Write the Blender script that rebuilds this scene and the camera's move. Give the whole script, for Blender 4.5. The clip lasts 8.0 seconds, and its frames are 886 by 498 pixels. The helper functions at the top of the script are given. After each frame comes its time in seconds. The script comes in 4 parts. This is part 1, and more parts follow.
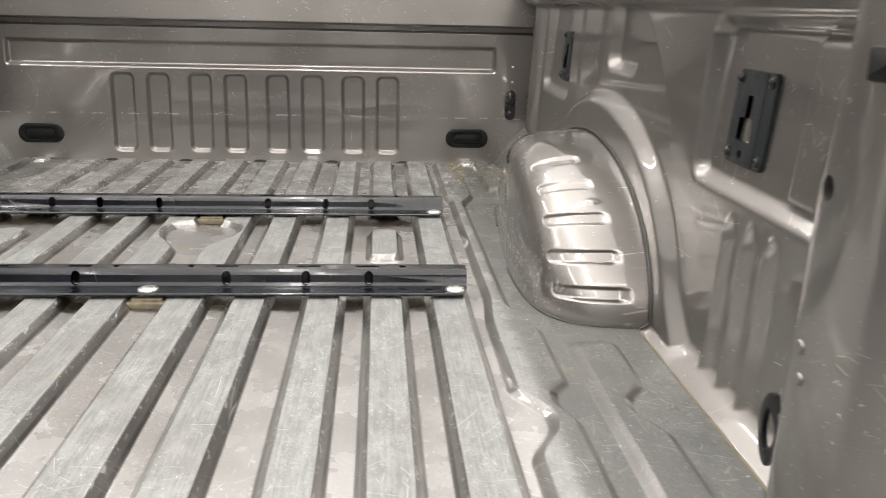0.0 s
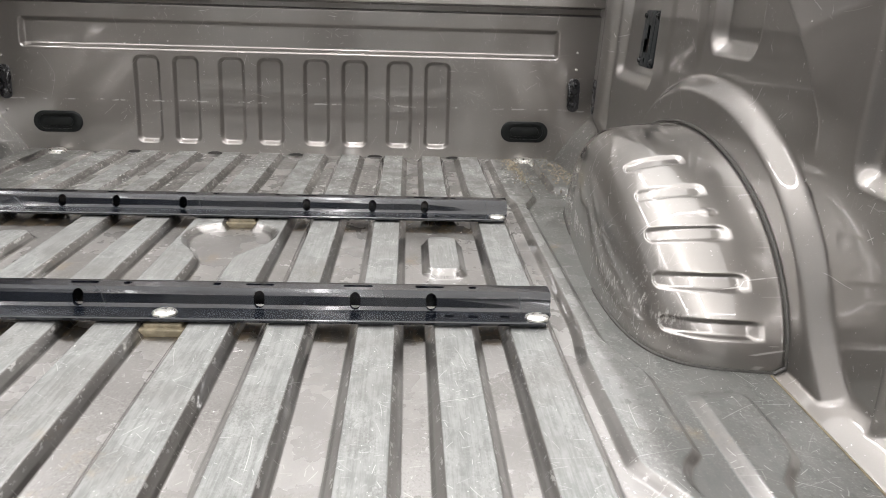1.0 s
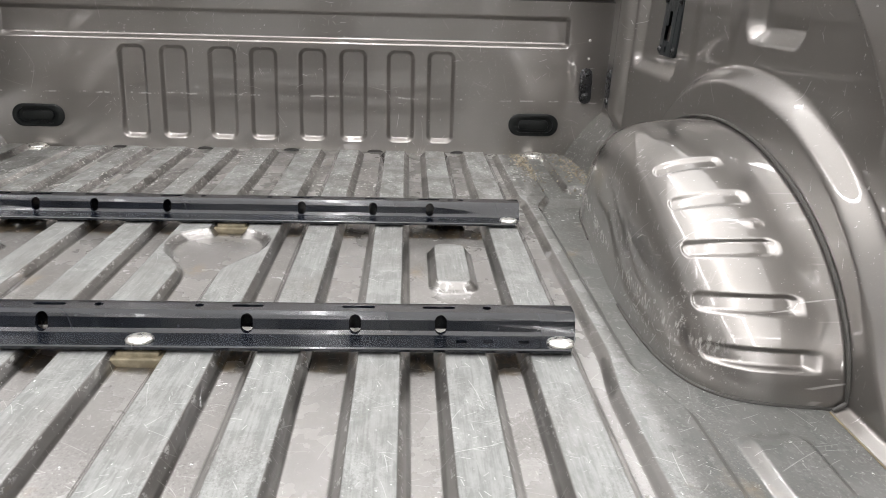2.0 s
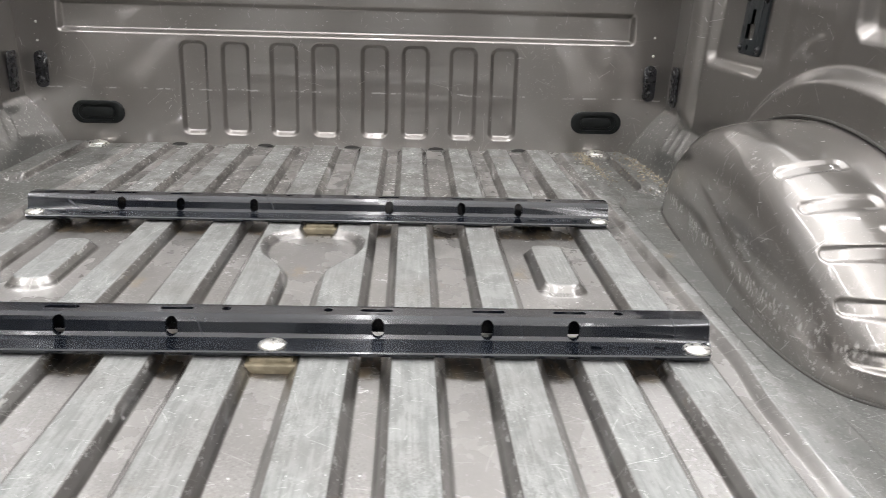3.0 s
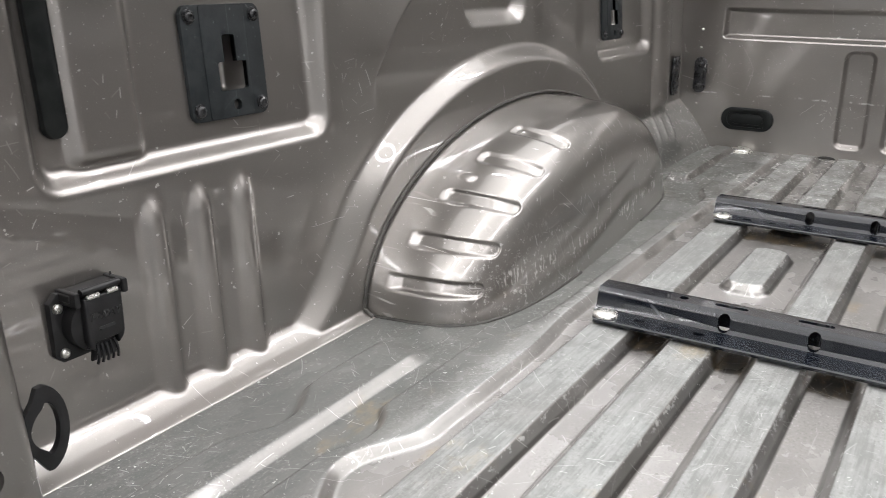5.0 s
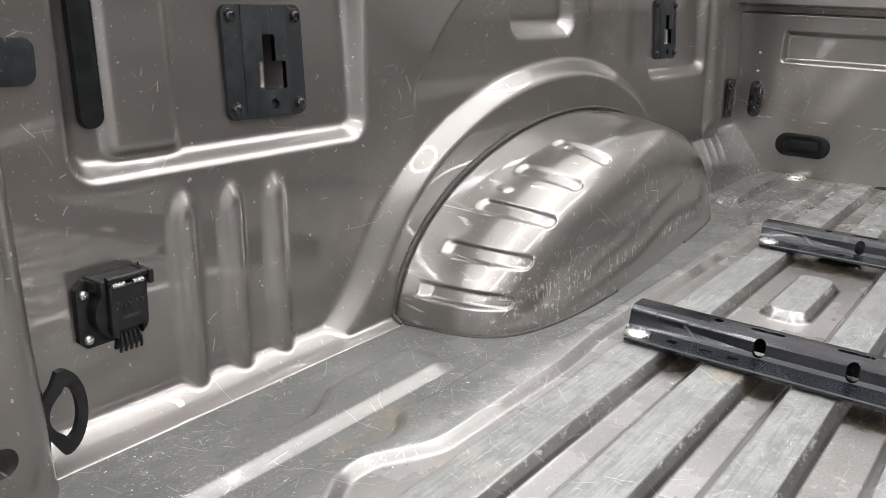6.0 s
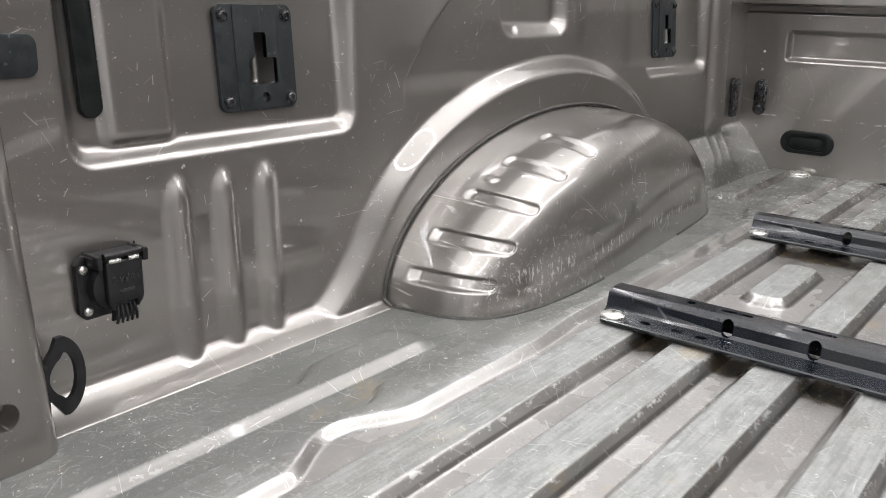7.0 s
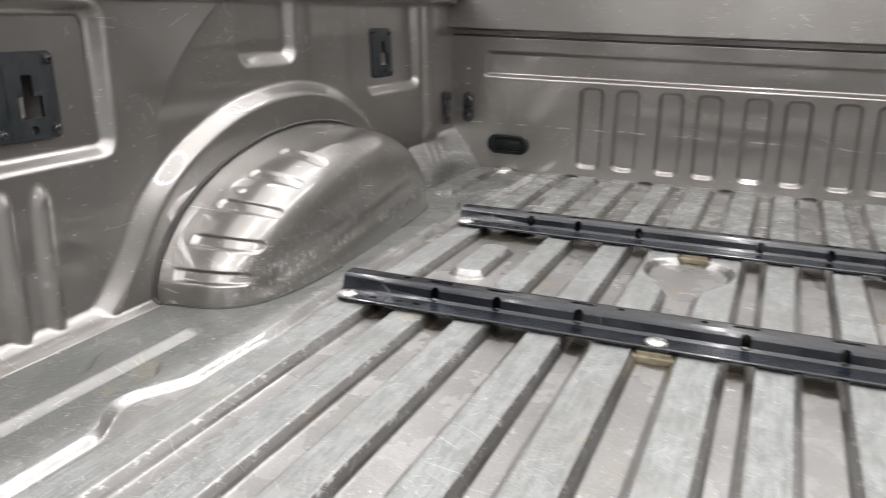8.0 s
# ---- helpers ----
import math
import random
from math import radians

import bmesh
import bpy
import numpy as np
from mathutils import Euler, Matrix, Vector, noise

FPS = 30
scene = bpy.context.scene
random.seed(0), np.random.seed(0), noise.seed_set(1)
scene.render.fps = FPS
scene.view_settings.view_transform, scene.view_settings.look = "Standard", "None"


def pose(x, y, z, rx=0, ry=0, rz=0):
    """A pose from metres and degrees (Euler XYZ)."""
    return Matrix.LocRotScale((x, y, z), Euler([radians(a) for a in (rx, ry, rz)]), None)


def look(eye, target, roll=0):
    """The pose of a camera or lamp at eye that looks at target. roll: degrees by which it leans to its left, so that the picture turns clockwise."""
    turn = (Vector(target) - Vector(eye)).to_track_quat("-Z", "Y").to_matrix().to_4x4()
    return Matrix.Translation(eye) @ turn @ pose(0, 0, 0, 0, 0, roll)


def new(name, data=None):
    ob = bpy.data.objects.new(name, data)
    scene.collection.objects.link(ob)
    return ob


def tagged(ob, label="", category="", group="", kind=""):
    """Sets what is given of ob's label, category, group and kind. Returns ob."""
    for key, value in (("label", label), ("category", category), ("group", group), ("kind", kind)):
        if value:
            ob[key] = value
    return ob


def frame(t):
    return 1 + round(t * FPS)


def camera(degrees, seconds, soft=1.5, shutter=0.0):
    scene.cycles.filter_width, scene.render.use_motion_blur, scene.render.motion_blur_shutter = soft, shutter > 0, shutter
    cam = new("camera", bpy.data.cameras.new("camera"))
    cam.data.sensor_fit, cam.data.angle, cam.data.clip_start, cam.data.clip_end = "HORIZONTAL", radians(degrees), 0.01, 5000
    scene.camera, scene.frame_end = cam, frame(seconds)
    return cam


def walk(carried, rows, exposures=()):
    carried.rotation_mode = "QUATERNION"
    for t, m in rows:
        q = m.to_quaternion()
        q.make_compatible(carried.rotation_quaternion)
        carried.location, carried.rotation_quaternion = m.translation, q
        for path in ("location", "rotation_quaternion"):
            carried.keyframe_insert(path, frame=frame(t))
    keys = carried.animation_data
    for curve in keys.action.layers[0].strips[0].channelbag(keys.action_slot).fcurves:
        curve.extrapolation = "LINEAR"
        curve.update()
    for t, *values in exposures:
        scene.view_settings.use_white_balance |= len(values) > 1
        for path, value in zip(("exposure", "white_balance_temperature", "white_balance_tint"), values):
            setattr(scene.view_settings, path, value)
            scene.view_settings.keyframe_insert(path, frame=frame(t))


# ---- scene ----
cam = camera(54.1, 8.0, soft=0.8, shutter=0.3)
PATH = [
    (0, (0.366, -1.352, 0.456), (0.517, 0.569, -0.079), 1.4),
    (0.5, (0.321, -1.204, 0.425), (0.417, 0.721, -0.108), 2.2),
    (1, (0.316, -1.089, 0.418), (0.402, 0.831, -0.135), 1.7),
    (1.2, (0.325, -1.048, 0.428), (0.412, 0.863, -0.154), 1.5),
    (2.3, (0.278, -0.934, 0.411), (0.367, 0.977, -0.17), 1.6),
    (2.5, (0.242, -0.928, 0.416), (0.329, 0.983, -0.17), 1.5),
    (3, (0.152, -0.924, 0.417), (0.236, 0.984, -0.178), 1.7),
    (3.5, (0.027, -0.942, 0.422), (-0.096, 0.962, -0.179), 0.5),
    (3.7, (-0.023, -0.95, 0.417), (-0.285, 0.939, -0.185), 0.3),
    (4, (-0.094, -0.98, 0.417), (-0.593, 0.859, -0.191), 0.5),
    (4.5, (-0.13, -0.996, 0.425), (-0.951, 0.722, -0.186), 0.5),
    (5, (-0.131, -0.984, 0.426), (-1.131, 0.636, -0.186), 0.6),
    (6.3, (-0.094, -0.965, 0.41), (-1.206, 0.596, -0.161), 2.4),
    (6.5, (-0.078, -0.965, 0.409), (-1.195, 0.593, -0.161), 2.3),
    (7, (-0.022, -0.98, 0.406), (-1.194, 0.54, -0.157), 1.6),
    (7.5, (0.059, -1.061, 0.432), (-0.974, 0.561, -0.119), 2.4),
    (8, (0.128, -1.198, 0.464), (-0.562, 0.601, -0.073), 1.8),
]
walk(cam, [(t, look(eye, target, roll)) for t, eye, target, roll in PATH], exposures=((0, 0.0, 6850, 13), (1.2, 0.0, 6600, 13), (8, 0.0, 6500, 13)))

# ---- light: a bright workshop with strip lamps under a white ceiling ----
scene.view_settings.exposure = 0.0
world = bpy.data.worlds.new("world")
scene.world = world
world.use_nodes = True
world.node_tree.nodes["Background"].inputs[0].default_value = (0.8, 0.9, 1.0, 1)
world.node_tree.nodes["Background"].inputs[1].default_value = 0.05

LAMP_Z = 2.15


def ceiling_strip(x, y, long, slim, across, down, up, group):
    """A slim strip lamp below the ceiling, shining down, with added wide ceiling fill."""
    # the 2.4 m wide upward fill is added to brighten the ceiling
    for name, turn, wide, watts in (("strip_lamp", 0, slim, down), ("ceiling_fill", 180, 2.4, up)):
        strip = bpy.data.lights.new(name, "AREA")
        strip.shape, strip.size, strip.size_y, strip.energy = "RECTANGLE", wide, long, watts
        strip.color = (0.985, 0.992, 1.0)
        lamp = new(name, strip)
        lamp.matrix_basis = pose(x, y, LAMP_Z + (0.03 if turn else 0.0)) @ pose(0, 0, 0, 0, 0, 90 if across else 0) @ pose(0, 0, 0, 0, turn, 0)
        tagged(lamp, "long white strip lighting under the workshop ceiling, lamp and added fill", "ceiling lamp", group)
        if not up:
            break


# a ladder of strips: three along the truck, four across it
for lx, down, up in ((-1.45, 66, 92), (0.0, 72, 142), (1.45, 72, 134)):
    ceiling_strip(lx, -1.0, 10.5, 0.055, False, down, up, "ceiling strip lamps")
for ly in (-5.0, -2.2, 0.9, 3.9):
    ceiling_strip(0.0, ly, 4.8, 0.028, True, 13, 0, "ceiling cross strips")


# ---- materials ----
def mat(name):
    m = bpy.data.materials.new(name)
    m.use_nodes = True
    nt = m.node_tree
    return m, nt, nt.nodes["Principled BSDF"]


def math_node(nt, op, a, b=0.0, clamp=False):
    n = nt.nodes.new("ShaderNodeMath")
    n.operation, n.use_clamp = op, clamp
    for k, v in enumerate((a, b)):
        if isinstance(v, (int, float)):
            n.inputs[k].default_value = v
        else:
            nt.links.new(v, n.inputs[k])
    return n.outputs[0]


def ramp(nt, value, lo, hi, a=0.0, b=1.0):
    n = nt.nodes.new("ShaderNodeMapRange")
    n.interpolation_type = "SMOOTHSTEP"
    nt.links.new(value, n.inputs["Value"])
    for k, v in (("From Min", lo), ("From Max", hi), ("To Min", a), ("To Max", b)):
        n.inputs[k].default_value = v
    return n.outputs["Result"]


def coords(nt, scale=(1, 1, 1), turn=(0, 0, 0), move=(0, 0, 0)):
    tc = nt.nodes.new("ShaderNodeTexCoord")
    mp = nt.nodes.new("ShaderNodeMapping")
    nt.links.new(tc.outputs["Object"], mp.inputs["Vector"])
    mp.inputs["Scale"].default_value, mp.inputs["Location"].default_value = scale, move
    mp.inputs["Rotation"].default_value = [radians(a) for a in turn]
    return mp.outputs["Vector"]


def noise_of(nt, vec, scale, detail=3.0, rough=0.55, distort=0.0):
    n = nt.nodes.new("ShaderNodeTexNoise")
    nt.links.new(vec, n.inputs["Vector"])
    for k, v in (("Scale", scale), ("Detail", detail), ("Roughness", rough), ("Distortion", distort)):
        n.inputs[k].default_value = v
    return n.outputs["Fac"]


def mix(nt, fac, a, b):
    n = nt.nodes.new("ShaderNodeMix")
    n.data_type = "RGBA"
    for k, v in ((0, fac), (6, a), (7, b)):
        if isinstance(v, (int, float)):
            n.inputs[k].default_value = v
        elif isinstance(v, tuple):
            n.inputs[k].default_value = (*v, 1)
        else:
            nt.links.new(v, n.inputs[k])
    return n.outputs[2]


def straws(nt, plane, scale, long, thin, share, move=(0, 0, 0)):
    """Short straight scratches, each at its own angle: one in some of the cells of a plane. share: how many cells go without."""
    src = coords(nt, (1, 1, 1), (0, 0, 0), move)
    sep = nt.nodes.new("ShaderNodeSeparateXYZ")
    put(nt, src, sep.inputs[0])
    flat = nt.nodes.new("ShaderNodeCombineXYZ")
    for k, axis in enumerate(plane):
        put(nt, math_node(nt, "MULTIPLY", sep.outputs[axis], scale), flat.inputs[k])
    cells = nt.nodes.new("ShaderNodeTexVoronoi")
    cells.voronoi_dimensions = "2D"
    cells.inputs["Scale"].default_value = 1.0
    put(nt, flat.outputs[0], cells.inputs["Vector"])
    off = nt.nodes.new("ShaderNodeVectorMath")
    off.operation = "SUBTRACT"
    put(nt, flat.outputs[0], off.inputs[0])
    put(nt, cells.outputs["Position"], off.inputs[1])
    pick = nt.nodes.new("ShaderNodeSeparateColor")
    put(nt, cells.outputs["Color"], pick.inputs[0])
    turn = nt.nodes.new("ShaderNodeVectorRotate")
    turn.rotation_type = "Z_AXIS"
    put(nt, off.outputs[0], turn.inputs["Vector"])
    put(nt, math_node(nt, "MULTIPLY", pick.outputs[0], 6.283), turn.inputs["Angle"])
    local = nt.nodes.new("ShaderNodeSeparateXYZ")
    put(nt, turn.outputs[0], local.inputs[0])
    bow = math_node(nt, "MULTIPLY", math_node(nt, "MULTIPLY", local.outputs["X"], local.outputs["X"]), 0.10)
    across = math_node(nt, "ABSOLUTE", math_node(nt, "ADD", local.outputs["Y"], bow))
    line = ramp(nt, across, thin * 0.35, thin, 1.0, 0.0)
    reach = math_node(nt, "MULTIPLY", pick.outputs[1], long)
    line = math_node(nt, "MULTIPLY", line, ramp(nt, math_node(nt, "SUBTRACT", math_node(nt, "ABSOLUTE", local.outputs["X"]), reach), -0.06, 0.0, 1.0, 0.0))
    return math_node(nt, "MULTIPLY", line, ramp(nt, pick.outputs[2], share, 1.0))


def most(nt, *values):
    out = values[0]
    for v in values[1:]:
        out = math_node(nt, "MAXIMUM", out, v)
    return out


def bump(nt, bsdf, height, strength, distance):
    b = nt.nodes.new("ShaderNodeBump")
    b.inputs["Strength"].default_value, b.inputs["Distance"].default_value = strength, distance
    nt.links.new(height, b.inputs["Height"])
    nt.links.new(b.outputs["Normal"], bsdf.inputs["Normal"])


def put(nt, value, socket):
    nt.links.new(value, socket)


def band_of(nt, value, a, b, c, d):
    """1 from b to c, falling to 0 at a and d."""
    return math_node(nt, "MULTIPLY", ramp(nt, value, a, b), ramp(nt, value, c, d, 1.0, 0.0))


def body_paint(name, amount, scuffed=False, rubbed=False, gloss=0.0, plane="YZ", dark_corner=False):
    """Brown-grey metallic car paint under clear coat, scratched and a little dusty. amount: how scratched."""
    m, nt, b = mat(name)
    cloud = noise_of(nt, coords(nt), 3.0, 4.0)
    fleck = noise_of(nt, coords(nt), 900.0, 1.0)
    base = mix(nt, ramp(nt, cloud, 0.35, 0.7), (0.219, 0.203, 0.189), (0.256, 0.24, 0.225))
    base = mix(nt, ramp(nt, fleck, 0.5, 0.75, 0.0, 0.15), base, (0.32, 0.31, 0.295))
    # short ticks and nicks, crowded in a few places
    crowd = noise_of(nt, coords(nt, move=(3.7, 1.9, 6.1)), 8.0, 3.0, 0.6)
    lines = most(
        nt,
        straws(nt, plane, 60.0, 0.5, 0.05 * amount, 0.25, (0.3, 0.2, 0.9)),
        straws(nt, plane, 38.0, 0.6, 0.032 * amount, 0.3, (2.3, 1.2, 0.1)),
        straws(nt, plane, 22.0, 0.6, 0.016 * amount, 0.5, (3.3, 9.2, 1.1)),
    )
    lines = math_node(nt, "MULTIPLY", lines, ramp(nt, crowd, 0.54, 0.60, 0.0, 1.0))
    lines = most(nt, lines, straws(nt, plane, 13.0, 0.5, 0.0055 * amount, 0.8, (5.3, 3.2, 1.1)))
    specks = ramp(nt, noise_of(nt, coords(nt), 130.0, 2.0), 0.69, 0.73)
    specks = math_node(nt, "MULTIPLY", specks, ramp(nt, noise_of(nt, coords(nt, move=(4, 1, 2)), 9.0, 4.0), 0.46, 0.56))
    dots = ramp(nt, noise_of(nt, coords(nt, move=(2, 7, 1)), 300.0, 1.0), 0.71, 0.77, 0.0, 0.8)
    specks = most(nt, specks, math_node(nt, "MULTIPLY", dots, ramp(nt, noise_of(nt, coords(nt, move=(9, 1, 5)), 4.0, 3.0), 0.4, 0.6)))
    marks = math_node(nt, "MAXIMUM", lines, specks)
    if scuffed:  # rubbed patches low on the inner face
        tc = nt.nodes.new("ShaderNodeTexCoord")
        sep = nt.nodes.new("ShaderNodeSeparateXYZ")
        put(nt, tc.outputs["Object"], sep.inputs[0])
        face = ramp(nt, math_node(nt, "ABSOLUTE", sep.outputs["X"]), 0.645, 0.685, 1.0, 0.0)
        rubs = ramp(nt, noise_of(nt, coords(nt, (1, 0.9, 0.8)), 120.0, 6.0, 0.8), 0.56, 0.62)
        patch = math_node(nt, "ADD", ramp(nt, noise_of(nt, coords(nt, (1, 1, 2), move=(1.3, 0.2, 0.6)), 9.0, 3.0), 0.55, 0.65, 0.0, 0.8), math_node(nt, "MULTIPLY", ramp(nt, sep.outputs["Y"], 0.08, 0.24, 1.0, 0.0), ramp(nt, sep.outputs["Z"], 0.05, 0.13, 1.0, 0.0)))
        cargo = most(
            nt,
            straws(nt, "YZ", 9.0, 0.6, 0.008, 0.1, (4.7, 2.9, 3.2)),
            straws(nt, "YZ", 14.0, 0.7, 0.010, 0.1, (2.7, 1.9, 1.2)),
            straws(nt, "YZ", 22.0, 0.7, 0.018, 0.1, (0.7, 0.9, 0.2)),
            straws(nt, "YZ", 45.0, 0.7, 0.035, 0.1, (1.7, 0.1, 0.6)),
        )
        cargo = math_node(nt, "MULTIPLY", cargo, ramp(nt, noise_of(nt, coords(nt, move=(6, 2, 1)), 10.0, 3.0), 0.42, 0.56, 0.1, 0.9))
        # a row of close upright ticks along the foot
        row = band_of(nt, sep.outputs["Z"], 0.024, 0.030, 0.042, 0.050)
        ticks = ramp(nt, noise_of(nt, coords(nt, (1, 1.0, 0.25)), 260.0, 1.0), 0.54, 0.62)
        ticks = math_node(nt, "MULTIPLY", math_node(nt, "MULTIPLY", ticks, row), ramp(nt, noise_of(nt, coords(nt, (0.1, 1, 0.1), move=(3, 3, 3)), 16.0, 1.0), 0.42, 0.5))
        rubbed_face = most(nt, math_node(nt, "MULTIPLY", rubs, patch, True), cargo, ticks)
        marks = math_node(nt, "MAXIMUM", marks, math_node(nt, "MULTIPLY", face, rubbed_face))
    if rubbed:  # a level line of rub marks left by cargo, and scuffs above it
        tc = nt.nodes.new("ShaderNodeTexCoord")
        sep = nt.nodes.new("ShaderNodeSeparateXYZ")
        put(nt, tc.outputs["Object"], sep.inputs[0])
        wave = math_node(nt, "MULTIPLY", noise_of(nt, coords(nt), 14.0, 3.0), 0.012)
        off = math_node(nt, "ABSOLUTE", math_node(nt, "SUBTRACT", math_node(nt, "ADD", sep.outputs["Z"], wave), 0.134))
        line = ramp(nt, off, 0.0010, 0.0030, 0.8, 0.0)
        line = math_node(nt, "MULTIPLY", line, ramp(nt, noise_of(nt, coords(nt, (1, 0.01, 0.2)), 30.0, 4.0, 0.7), 0.50, 0.60))
        scuffs = math_node(nt, "MULTIPLY", straws(nt, "XZ", 15.0, 0.6, 0.014, 0.3, (2.2, 0.4, 7.7)), ramp(nt, noise_of(nt, coords(nt, (1, 0.1, 1), move=(4, 4, 4)), 5.0, 2.0), 0.5, 0.6))
        marks = most(nt, marks, line, math_node(nt, "MULTIPLY", scuffs, 0.8))
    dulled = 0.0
    # darker, less metallic paint low in the front corner, with scratches
    if dark_corner:
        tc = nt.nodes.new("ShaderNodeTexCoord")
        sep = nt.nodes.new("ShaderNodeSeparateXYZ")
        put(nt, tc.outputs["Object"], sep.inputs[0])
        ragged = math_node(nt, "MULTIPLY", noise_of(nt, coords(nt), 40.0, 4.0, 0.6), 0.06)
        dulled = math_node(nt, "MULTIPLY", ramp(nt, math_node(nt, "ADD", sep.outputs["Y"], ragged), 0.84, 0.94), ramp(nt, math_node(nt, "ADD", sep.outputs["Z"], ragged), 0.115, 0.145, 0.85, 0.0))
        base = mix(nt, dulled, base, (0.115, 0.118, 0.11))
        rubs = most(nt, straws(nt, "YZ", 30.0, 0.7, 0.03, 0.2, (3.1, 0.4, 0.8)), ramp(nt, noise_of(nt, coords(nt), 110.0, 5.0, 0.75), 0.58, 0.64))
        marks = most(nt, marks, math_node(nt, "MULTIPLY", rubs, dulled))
    base = mix(nt, math_node(nt, "MULTIPLY", marks, 0.6), base, (0.52, 0.50, 0.47))
    put(nt, base, b.inputs["Base Color"])
    put(nt, ramp(nt, marks, 0.0, 1.0, 0.82, 0.2) if not dark_corner else math_node(nt, "SUBTRACT", ramp(nt, marks, 0.0, 1.0, 0.82, 0.2), math_node(nt, "MULTIPLY", dulled, 0.4), True), b.inputs["Metallic"])
    put(nt, ramp(nt, cloud, 0.3, 0.7, 0.30 - gloss, 0.35 - gloss), b.inputs["Roughness"])
    b.inputs["Coat Weight"].default_value = 1.0
    b.inputs["Coat IOR"].default_value = 1.65
    haze = math_node(nt, "ADD", ramp(nt, noise_of(nt, coords(nt), 11.0, 5.0), 0.4, 0.75, 0.0, 0.012), math_node(nt, "MULTIPLY", marks, 0.4))
    put(nt, haze, b.inputs["Coat Roughness"])
    bump(nt, b, math_node(nt, "MULTIPLY", marks, -1.0), 0.05, 0.001)
    return m


PAINT = body_paint("brown_grey_paint", 1.0)
PAINT_SIDE = body_paint("brown_grey_paint_side", 1.0, dark_corner=True)
PAINT_RUBBED = body_paint("brown_grey_paint_rubbed", 1.0, False, True, 0.0, "XZ")
PAINT_WORN = body_paint("brown_grey_paint_scuffed", 1.3, True, False, 0.015)


def floor_paint():
    """The same paint on the floor: the raised ribs rubbed pale by cargo, stained and scratched all over."""
    m, nt, b = mat("worn_floor_paint")
    tc = nt.nodes.new("ShaderNodeTexCoord")
    sep = nt.nodes.new("ShaderNodeSeparateXYZ")
    put(nt, tc.outputs["Object"], sep.inputs[0])
    cloud = noise_of(nt, coords(nt), 7.0, 5.0)
    fine = noise_of(nt, coords(nt, (1, 0.35, 1)), 60.0, 4.0, 0.65)
    level = math_node(nt, "ADD", sep.outputs["Z"], math_node(nt, "MULTIPLY", math_node(nt, "SUBTRACT", fine, 0.5), 0.006))
    geo = nt.nodes.new("ShaderNodeNewGeometry")
    nsep = nt.nodes.new("ShaderNodeSeparateXYZ")
    put(nt, geo.outputs["Normal"], nsep.inputs[0])
    flat = ramp(nt, math_node(nt, "ADD", nsep.outputs["Z"], math_node(nt, "MULTIPLY", math_node(nt, "SUBTRACT", fine, 0.5), 0.08)), 0.84, 0.95)
    worn = math_node(nt, "MULTIPLY", ramp(nt, level, -0.0090, -0.0062), flat)
    worn = math_node(nt, "MULTIPLY", worn, ramp(nt, cloud, 0.28, 0.58, 0.55, 1.0))
    edge_x = math_node(nt, "ADD", math_node(nt, "ABSOLUTE", sep.outputs["X"]), math_node(nt, "MULTIPLY", fine, 0.03))
    side = ramp(nt, edge_x, 0.555, 0.605)
    worn = math_node(nt, "MULTIPLY", worn, ramp(nt, edge_x, 0.555, 0.605, 1.0, 0.0))
    low = mix(nt, ramp(nt, cloud, 0.35, 0.68), (0.21, 0.20, 0.19), (0.27, 0.26, 0.248))
    streak = noise_of(nt, coords(nt, (1, 0.03, 1), move=(0.4, 0.9, 0)), 260.0, 4.0, 0.7)
    high_mix = math_node(nt, "ADD", math_node(nt, "MULTIPLY", fine, 0.55), math_node(nt, "MULTIPLY", streak, 0.45))
    high = mix(nt, ramp(nt, high_mix, 0.40, 0.60), (0.16, 0.166, 0.16), (0.255, 0.261, 0.253))
    # the level strips beside the wheel arches are dull and dark
    dull = math_node(nt, "MULTIPLY", side, flat)
    low = mix(nt, math_node(nt, "MULTIPLY", dull, ramp(nt, fine, 0.3, 0.6, 1.0, 0.75)), low, (0.105, 0.11, 0.104))
    high = mix(nt, math_node(nt, "MULTIPLY", dull, ramp(nt, fine, 0.3, 0.62, 1.0, 0.6)), high, (0.12, 0.126, 0.12))
    base = mix(nt, worn, low, high)
    stain = ramp(nt, noise_of(nt, coords(nt, (1, 0.6, 1), move=(2.2, 0.7, 0)), 9.0, 5.0, 0.7), 0.60, 0.76)
    base = mix(nt, math_node(nt, "MULTIPLY", stain, 0.4), base, (0.36, 0.25, 0.10))
    grime = ramp(nt, noise_of(nt, coords(nt, (1, 0.5, 1), move=(5, 3, 1)), 16.0, 3.0, 0.6), 0.40, 0.80)
    base = mix(nt, math_node(nt, "MULTIPLY", grime, 0.15), base, (0.10, 0.095, 0.085))
    # old dirt trodden in towards the front
    soil = ramp(nt, noise_of(nt, coords(nt, (1, 0.45, 1), move=(1, 6, 1)), 34.0, 6.0, 0.7), 0.42, 0.58)
    soil = math_node(nt, "MULTIPLY", soil, ramp(nt, math_node(nt, "ADD", sep.outputs["Y"], math_node(nt, "MULTIPLY", cloud, 0.5)), 0.55, 1.0, 0.04, 0.8))
    base = mix(nt, soil, base, (0.085, 0.082, 0.074))
    grit_share = math_node(nt, "MULTIPLY", flat, ramp(nt, noise_of(nt, coords(nt, (1, 0.4, 1), move=(3, 5, 7)), 22.0, 2.0, 0.5), 0.36, 0.66, 0.1, 1.0))
    grit = noise_of(nt, coords(nt, (1, 0.7, 1), move=(1, 8, 3)), 340.0, 3.0, 0.7)
